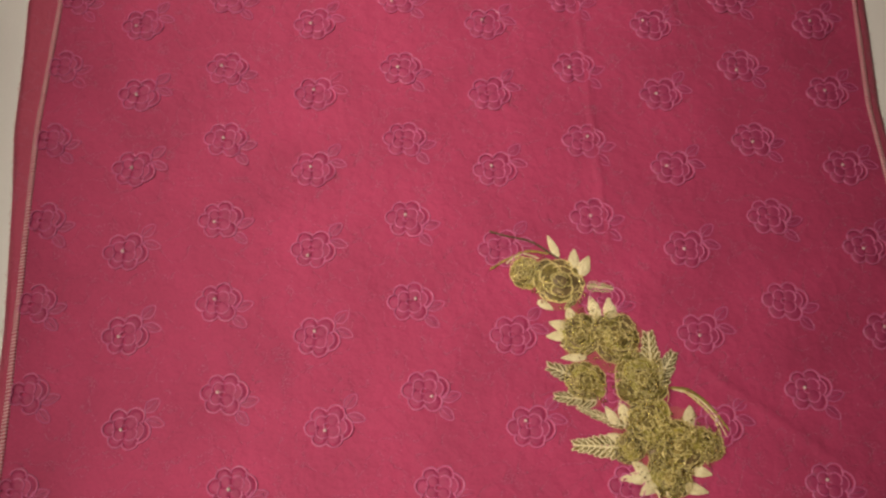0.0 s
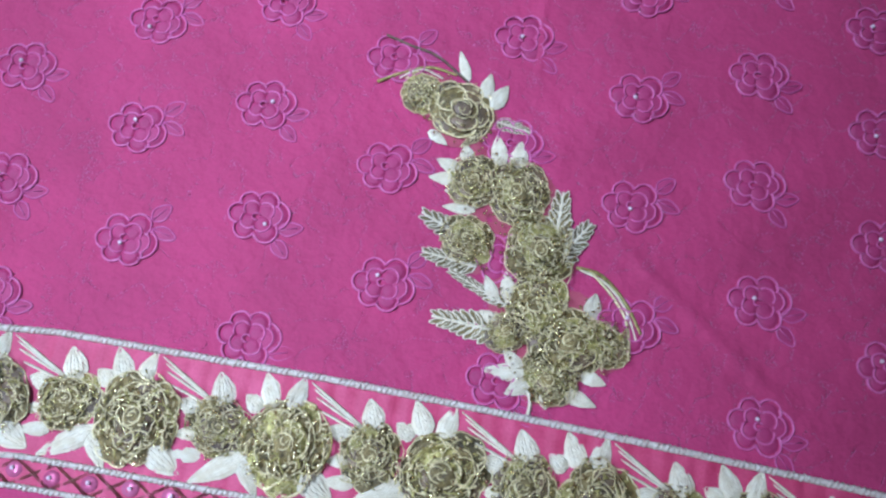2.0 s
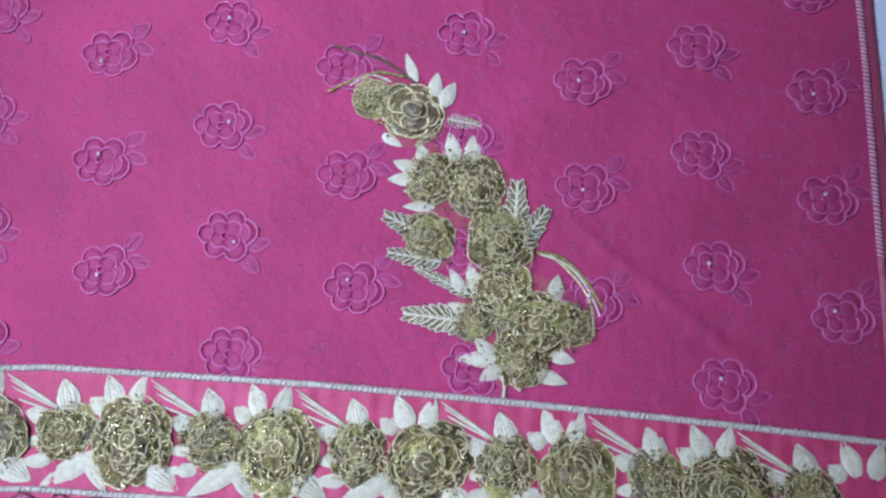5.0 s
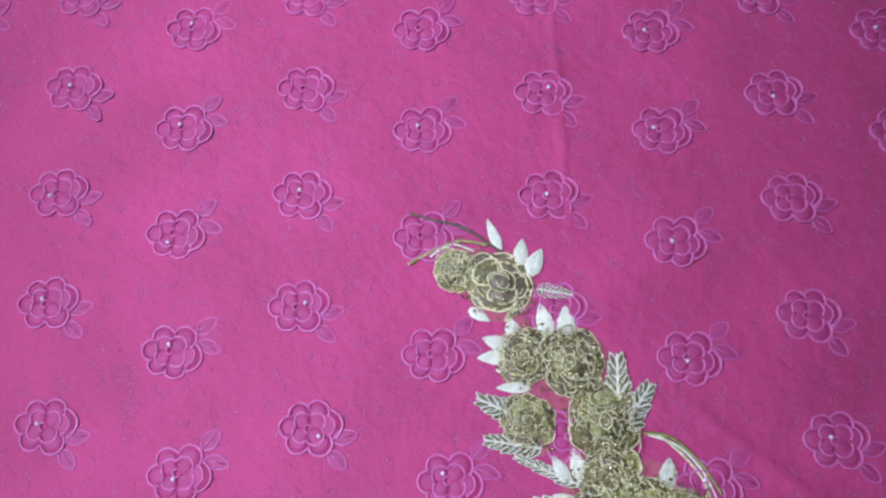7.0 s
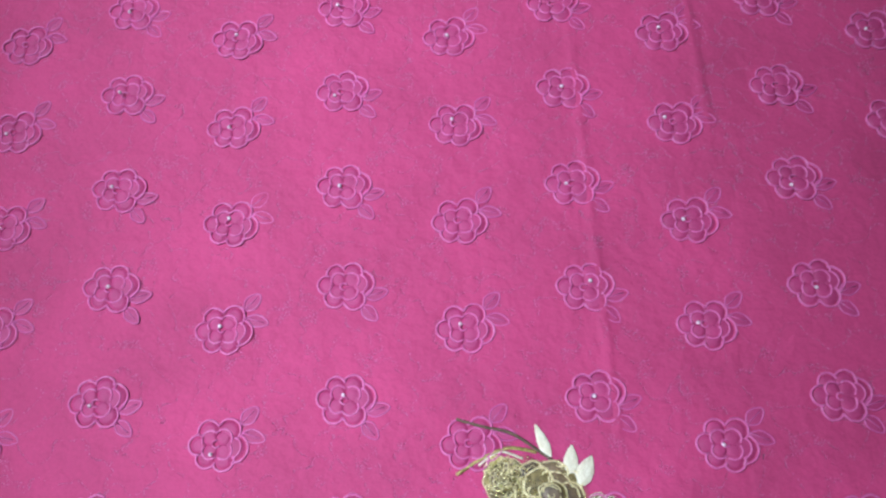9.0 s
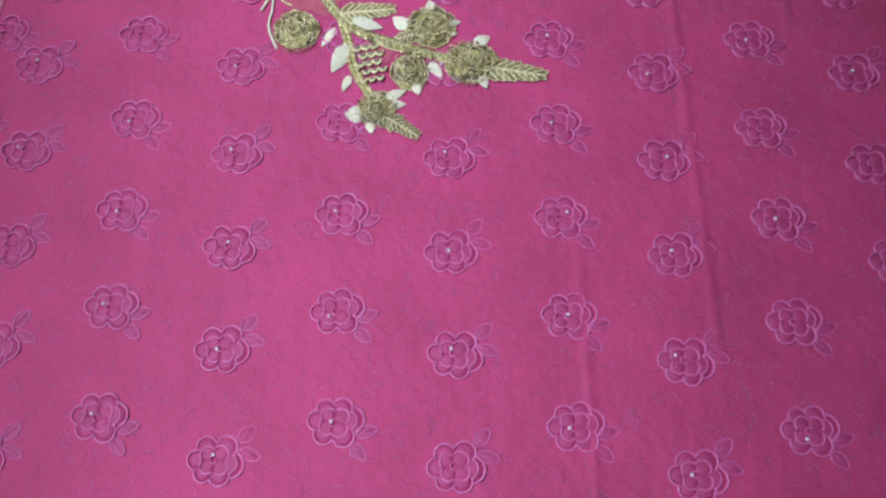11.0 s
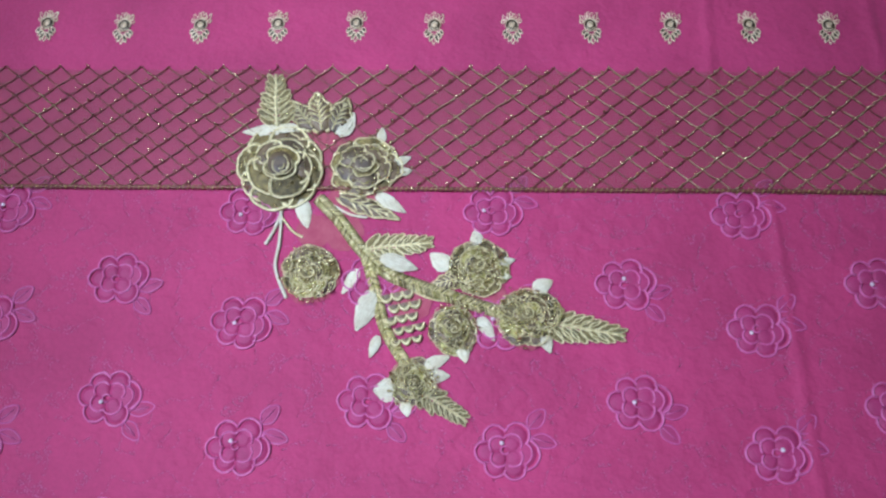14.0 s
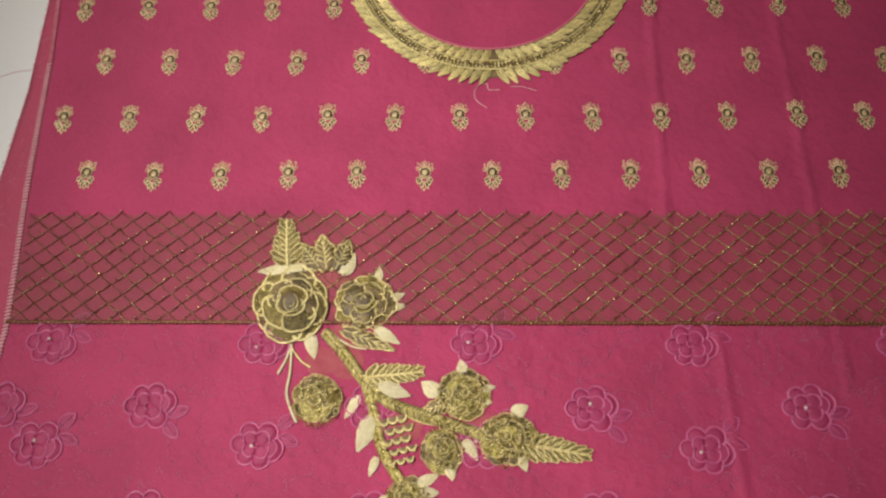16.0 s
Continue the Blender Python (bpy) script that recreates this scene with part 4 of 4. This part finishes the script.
bm = bmesh.new()
nx, ny = 140, 16
grid = [[bm.verts.new((x, y, lie(x, y) + 0.0007)) for x, y in ((BAND_L + (BAND_R - BAND_L) * i / nx, BAND_LOW + (BAND_TOP - 0.0025 - BAND_LOW) * j / ny) for i in range(nx + 1))] for j in range(ny + 1)]
for j in range(ny):
    for i in range(nx):
        bm.faces.new((grid[j][i], grid[j][i + 1], grid[j + 1][i + 1], grid[j + 1][i]))
band = put("lattice_band", mesh_from("lattice_band", bm, [ORGANZA]))
tagged(band, "bronze organza waist band with couched gold diamond lattice", "trim")
STEP = 0.0179
ROWS = 6
PHASE = 0.0167
RISE = (BAND_TOP - BAND_LOW) / ROWS
for s in (1, -1):
    for k in range(-ROWS - 1, int((BAND_R - BAND_L) / STEP) + ROWS + 2):
        pts = []
        for q in range(ROWS * 8 + 1):
            y = BAND_LOW + (BAND_TOP - BAND_LOW) * q / (ROWS * 8)
            x = BAND_L + PHASE + STEP * k + s * STEP * (y - BAND_LOW) / RISE
            if BAND_L < x < BAND_R:
                wob = 0.0006 * noise.noise((x * 60, y * 60, s))
                pts.append((x + wob, y - s * wob - 0.0008 * abs(math.sin(math.pi * q / 4)), lie(x, y) + 0.0011))
        if len(pts) > 2:
            bm = bmesh.new()
            tube(bm, pts, 0.00050 if s > 0 else 0.00056, sides=6, flat=0.8)
            for a, b in zip(pts[:-1], pts[1:]):
                for h in (0.2, 0.7):
                    if noise.noise((a[0] * 30, a[1] * 40, s)) + 1.2 * (a[0] - BAND_L) < 0.42:
                        continue
                    p = Vector(a) + (Vector(b) - Vector(a)) * h
                    tube(bm, [(p.x - 0.0007, p.y - s * 0.0002, p.z + 0.0003), (p.x + 0.0007, p.y + s * 0.0002, p.z + 0.0006)], 0.00022, 1, sides=3)
            part("lattice_thread", bm, [NET, CORD], band)
bm = bmesh.new()
rng = random.Random(37)
for k in range(1900):
    x = BAND_L + (BAND_R - BAND_L) * rng.random() ** 0.7
    q = rng.randint(0, 24)
    y = BAND_LOW + (BAND_TOP - BAND_LOW) * q / 24
    u = round((x - BAND_L - PHASE - STEP * (y - BAND_LOW) / RISE) / STEP) * STEP + BAND_L + PHASE + STEP * (y - BAND_LOW) / RISE
    if BAND_L < u < BAND_R:
        bead(bm, u + rng.uniform(-0.0006, 0.0006), y + rng.uniform(-0.0005, 0.0005), lie(u, y) + 0.0021, rng.uniform(0.0004, 0.0008), u=5, v=4)
tagged(part("glitter", bm, SEQUIN, band, "scattered tiny gold sequins"), kind="stuff")
bm = bmesh.new()
line = [(BAND_L + (BAND_R - BAND_L) * k / 220, BAND_LOW, 0) for k in range(221)]
for off, ph in ((0.0006, 0.0), (-0.0006, math.pi)):
    tube(bm, [(x, y + 0.0007 * math.sin(x * 1500 + ph), lie(x, y) + 0.0014 + 0.0005 * math.cos(x * 1500 + ph)) for x, y, _ in line], 0.0009, 0, sides=5)
for k in range(0, 220):
    x, y, _ = line[k]
    tube(bm, [(x - 0.0007, y - 0.0016, lie(x, y) + 0.001), (x, y, lie(x, y) + 0.0027), (x + 0.0007, y + 0.0016, lie(x, y) + 0.001)], 0.00035, 1, sides=4)
part("braid", bm, [NET, GREENGOLD], band, "narrow bronze gold braid")


# ---- small gold motifs of the yoke ----
MOTIF_CORD = material("peach_gold_thread", (0.62, 0.46, 0.22), (0.95, 0.80, 0.52), rough=0.45, metal=0.2, scale=600, fine=2200, bump=0.5)


DARK_SATIN = material("dark_bronze_satin", (0.030, 0.020, 0.010), (0.13, 0.085, 0.035), rough=0.4, metal=0.2, scale=300, fine=1800, bump=0.5)


def motif_mesh(seed):
    """A rosebud over leaves, 14 x 24 mm."""
    rng = random.Random(seed)
    bm = bmesh.new()
    k = 0.001
    cy = 1.5
    mid = bm.verts.new((0, cy * k, 0.8 * k))
    rings = [[bm.verts.new((r * k * math.cos(q), (cy + r * 0.95 * math.sin(q)) * k, z * k)) for q in (2 * math.pi * i / 12 for i in range(12))] for r, z in ((1.7, 0.7), (2.2, 0.4), (4.4, 0.3))]
    for i in range(12):
        bm.faces.new((mid, rings[0][i], rings[0][(i + 1) % 12])).material_index = 1
        for a, c in zip(rings[:-1], rings[1:]):
            bm.faces.new((a[i], c[i], c[(i + 1) % 12], a[(i + 1) % 12]))
    for r, z, a0, a1 in ((1.9, 1.2, 20, 300), (4.3, 0.7, -20, 330), (3.1, 0.7, 210, 320)):
        tube(bm, [(x * k, (y + cy) * k, zz) for x, y, zz in arc(0, 0, r, a0, a1, 16, z * k)], 0.36 * k, 1, sides=4)
    return mesh_from("gold_motif", bm, [DARK_SATIN, MOTIF_CORD])


def loop_mesh(fill):
    """A stitched leaf loop from (0,0) to (1,0), one wide."""
    bm = bmesh.new()
    rim = smooth_line([(0, 0), (0.45, 0.5), (1, 0), (0.45, -0.5), (0, 0)], 4)
    inner = [bm.verts.new((0.14 + p.x * 0.74, p.y * 0.66, 0.35)) for p in rim[:-1]]
    outer = [bm.verts.new((p.x * 1.04 - 0.02, p.y * 1.1, 0.0)) for p in rim[:-1]]
    ridge = [bm.verts.new((0.05 + p.x * 0.9, p.y * 0.9, 0.75)) for p in rim[:-1]]
    n = len(inner)
    for i in range(n):
        k = (i + 1) % n
        bm.faces.new((outer[i], outer[k], ridge[k], ridge[i])).material_index = 1
        bm.faces.new((ridge[i], ridge[k], inner[k], inner[i])).material_index = 1
    if fill:
        bm.faces.new(inner)
    return mesh_from("leaf", bm, [DARK_SATIN, MOTIF_CORD])


LOOPS = {False: loop_mesh(False), True: loop_mesh(True)}
TIPS = ((-3.2, 4.2, -6.0, 9.4), (-1.2, 5.4, -2.2, 10.2), (1.2, 5.4, 2.2, 10.2), (3.2, 4.2, 6.0, 9.4), (0, 5.6, 0, 11.4), (-4.2, 3.5, -7.0, 5.2), (4.2, 3.5, 7.0, 5.2))
SIDES = ((3.6, -1.4, 6.4, -5.0), (1.8, -3.0, 5.4, -7.4), (0.6, -4.4, 3.2, -10.4))


def add_loop(motif, x0, y0, x1, y1, w, fill, rng):
    x1, y1 = x1 + rng.uniform(-0.4, 0.4), y1 + rng.uniform(-0.4, 0.4)
    d = math.hypot(x1 - x0, y1 - y0)
    put("leaf", LOOPS[fill], motif, pose(x0 / 1000, y0 / 1000, 0.0003, 0, 0, math.degrees(math.atan2(y1 - y0, x1 - x0))) @ Matrix.Diagonal((d / 1000, w / 1000, 0.0011, 1)))


motifs = [motif_mesh(s) for s in range(4)]
NECK = Vector((-0.0095, 0.827, 0))
NECK_IN, NECK_OUT = 0.0935, 0.1235
rng = random.Random(53)
for row in range(7):
    y = 0.6217 + 0.0498 * row + (0.0012 if row > 1 else 0) + (0.003 if row > 2 else 0)
    for k in range(-8, 8):
        x = -0.0082 + 0.0518 * k + (-0.0268 if row % 2 else 0.0) + (0.002 if row % 2 else 0)
        if not left_edge(y) + 0.011 < x < right_edge(y) - 0.011 or (Vector((x, y, 0)) - NECK).length < NECK_OUT - 0.008:
            continue
        x, yy = x + rng.uniform(-0.0008, 0.0008), y + rng.uniform(-0.001, 0.001)
        motif = put("gold_motif", rng.choice(motifs), panel, pose(x, yy, lie(x, yy) + 0.0003, 0, 0, rng.uniform(-7, 7)) @ Matrix.Diagonal((0.97, 1.08, 1.1, 1)), "small gold thread rosebud motif")
        for spot in TIPS:
            add_loop(motif, *spot, 2.5, False, rng)
        for x0, y0, x1, y1 in SIDES:
            for s in (-1, 1):
                add_loop(motif, s * x0, y0, s * x1, y1, 2.8, True, rng)
        add_loop(motif, 0.2, -6.0, -0.3, -12.0, 2.6, False, rng)

# ---- neckline trim ----
bm = bmesh.new()
N = 150
for r0, r1, z in ((NECK_IN, NECK_OUT, 0.0006),):
    inner = [bm.verts.new((NECK.x + r0 * math.cos(q), NECK.y + r0 * math.sin(q), 0.0012)) for q in (2 * math.pi * k / N for k in range(N))]
    outer = [bm.verts.new((NECK.x + (r1 - 0.003) * math.cos(q), NECK.y + (r1 - 0.003) * math.sin(q), 0.0009)) for q in (2 * math.pi * k / N for k in range(N))]
    for k in range(N):
        bm.faces.new((inner[k], outer[k], outer[(k + 1) % N], inner[(k + 1) % N]))
neck = put("neckline_trim", mesh_from("neckline_trim", bm, [BROWN]))
tagged(neck, "round gold neckline trim of slanted leaves and sequin rows", "trim")


def ring_cord(r, thick, mat, name, z=0.0018, wave=0.0):
    bm = bmesh.new()
    tube(bm, [(NECK.x + (r + wave * math.sin(q * 60)) * math.cos(q), NECK.y + (r + wave * math.sin(q * 60)) * math.sin(q), z) for q in (2 * math.pi * k / 360 for k in range(360))], thick, sides=6, flat=0.8, closed=True)
    part(name, bm, mat, neck)


ring_cord(NECK_IN + 0.0006, 0.0011, SELVAGE, "piping")
ring_cord(NECK_IN + 0.0118, 0.0009, CORD, "cord", 0.002)
ring_cord(NECK_IN + 0.0195, 0.0009, CORD, "cord", 0.002)
trim_leaf = {"in": leaf_mesh(61, OLIVE, CORD, 0.03, 0.2, False), "out": leaf_mesh(62, OLIVE, CORD, 0.03, 0.2, False)}
rng = random.Random(67)
for which, r0, length, width, slant, count in (("in", NECK_IN + 0.0016, 0.0135, 0.0048, 58, 92), ("out", NECK_IN + 0.0200, 0.0150, 0.0054, 58, 100)):
    for k in range(count):
        q = 360 * k / count
        x, y = NECK.x + r0 * math.cos(radians(q)), NECK.y + r0 * math.sin(radians(q))
        side = math.copysign(max(0.5, min(1.0, abs(x - NECK.x) / 0.045)), x - NECK.x)
        turn = q - side * slant * -1
        put("leaf", trim_leaf[which], neck, pose(x, y, 0.0012, 0, 0, turn + rng.uniform(-6, 6)) @ Matrix.Diagonal((length, width, width * 0.9, 1)))
bm = bmesh.new()
for k in range(230):
    q = 2 * math.pi * k / 230
    for r in (NECK_IN + 0.0140, NECK_IN + 0.0172):
        rr = r + rng.uniform(-0.0005, 0.0005)
        bead(bm, NECK.x + rr * math.cos(q), NECK.y + rr * math.sin(q), 0.0018, rng.uniform(0.0009, 0.0014), rng.choice((0, 1, 1)), flat=0.8, u=6, v=4)
tagged(part("glitter", bm, [SEQUIN, CORD], neck, "two rows of tiny gold sequins"), kind="stuff")

# ---- loose thread ends ----
LINT = material("pale_pink_lint", (0.75, 0.45, 0.5), (0.85, 0.6, 0.62), rough=0.6)
for pts in (((-0.0120, 0.6790), (-0.0200, 0.6860), (-0.0214, 0.6931), (-0.0178, 0.6998), (-0.0115, 0.7008), (-0.0103, 0.6956), (-0.0013, 0.6956)), ((0.0066, 0.6981), (0.0120, 0.6985), (0.0187, 0.6976), (0.0275, 0.6944))):
    bm = bmesh.new()
    tube(bm, [(p.x, p.y, lie(p.x, p.y) + 0.0006) for p in smooth_line(pts)], 0.00028, sides=5)
    ob = put("loose_thread", mesh_from("loose_thread", bm, [LINT]))
    tagged(ob, "loose pale pink thread end lying on the yoke", "thread", "loose threads")
bm = bmesh.new()
tube(bm, [(p.x, p.y, ripple(p.x, p.y) - 0.0058) for p in smooth_line(((-0.440, 0.7130), (-0.415, 0.7115), (-0.395, 0.7180), (-0.383, 0.7195)))], 0.00025, sides=5)
hair = put("loose_thread", mesh_from("loose_thread", bm, [LINT]))
tagged(hair, "loose pale pink thread lying on the white bedsheet", "thread", "loose threads")
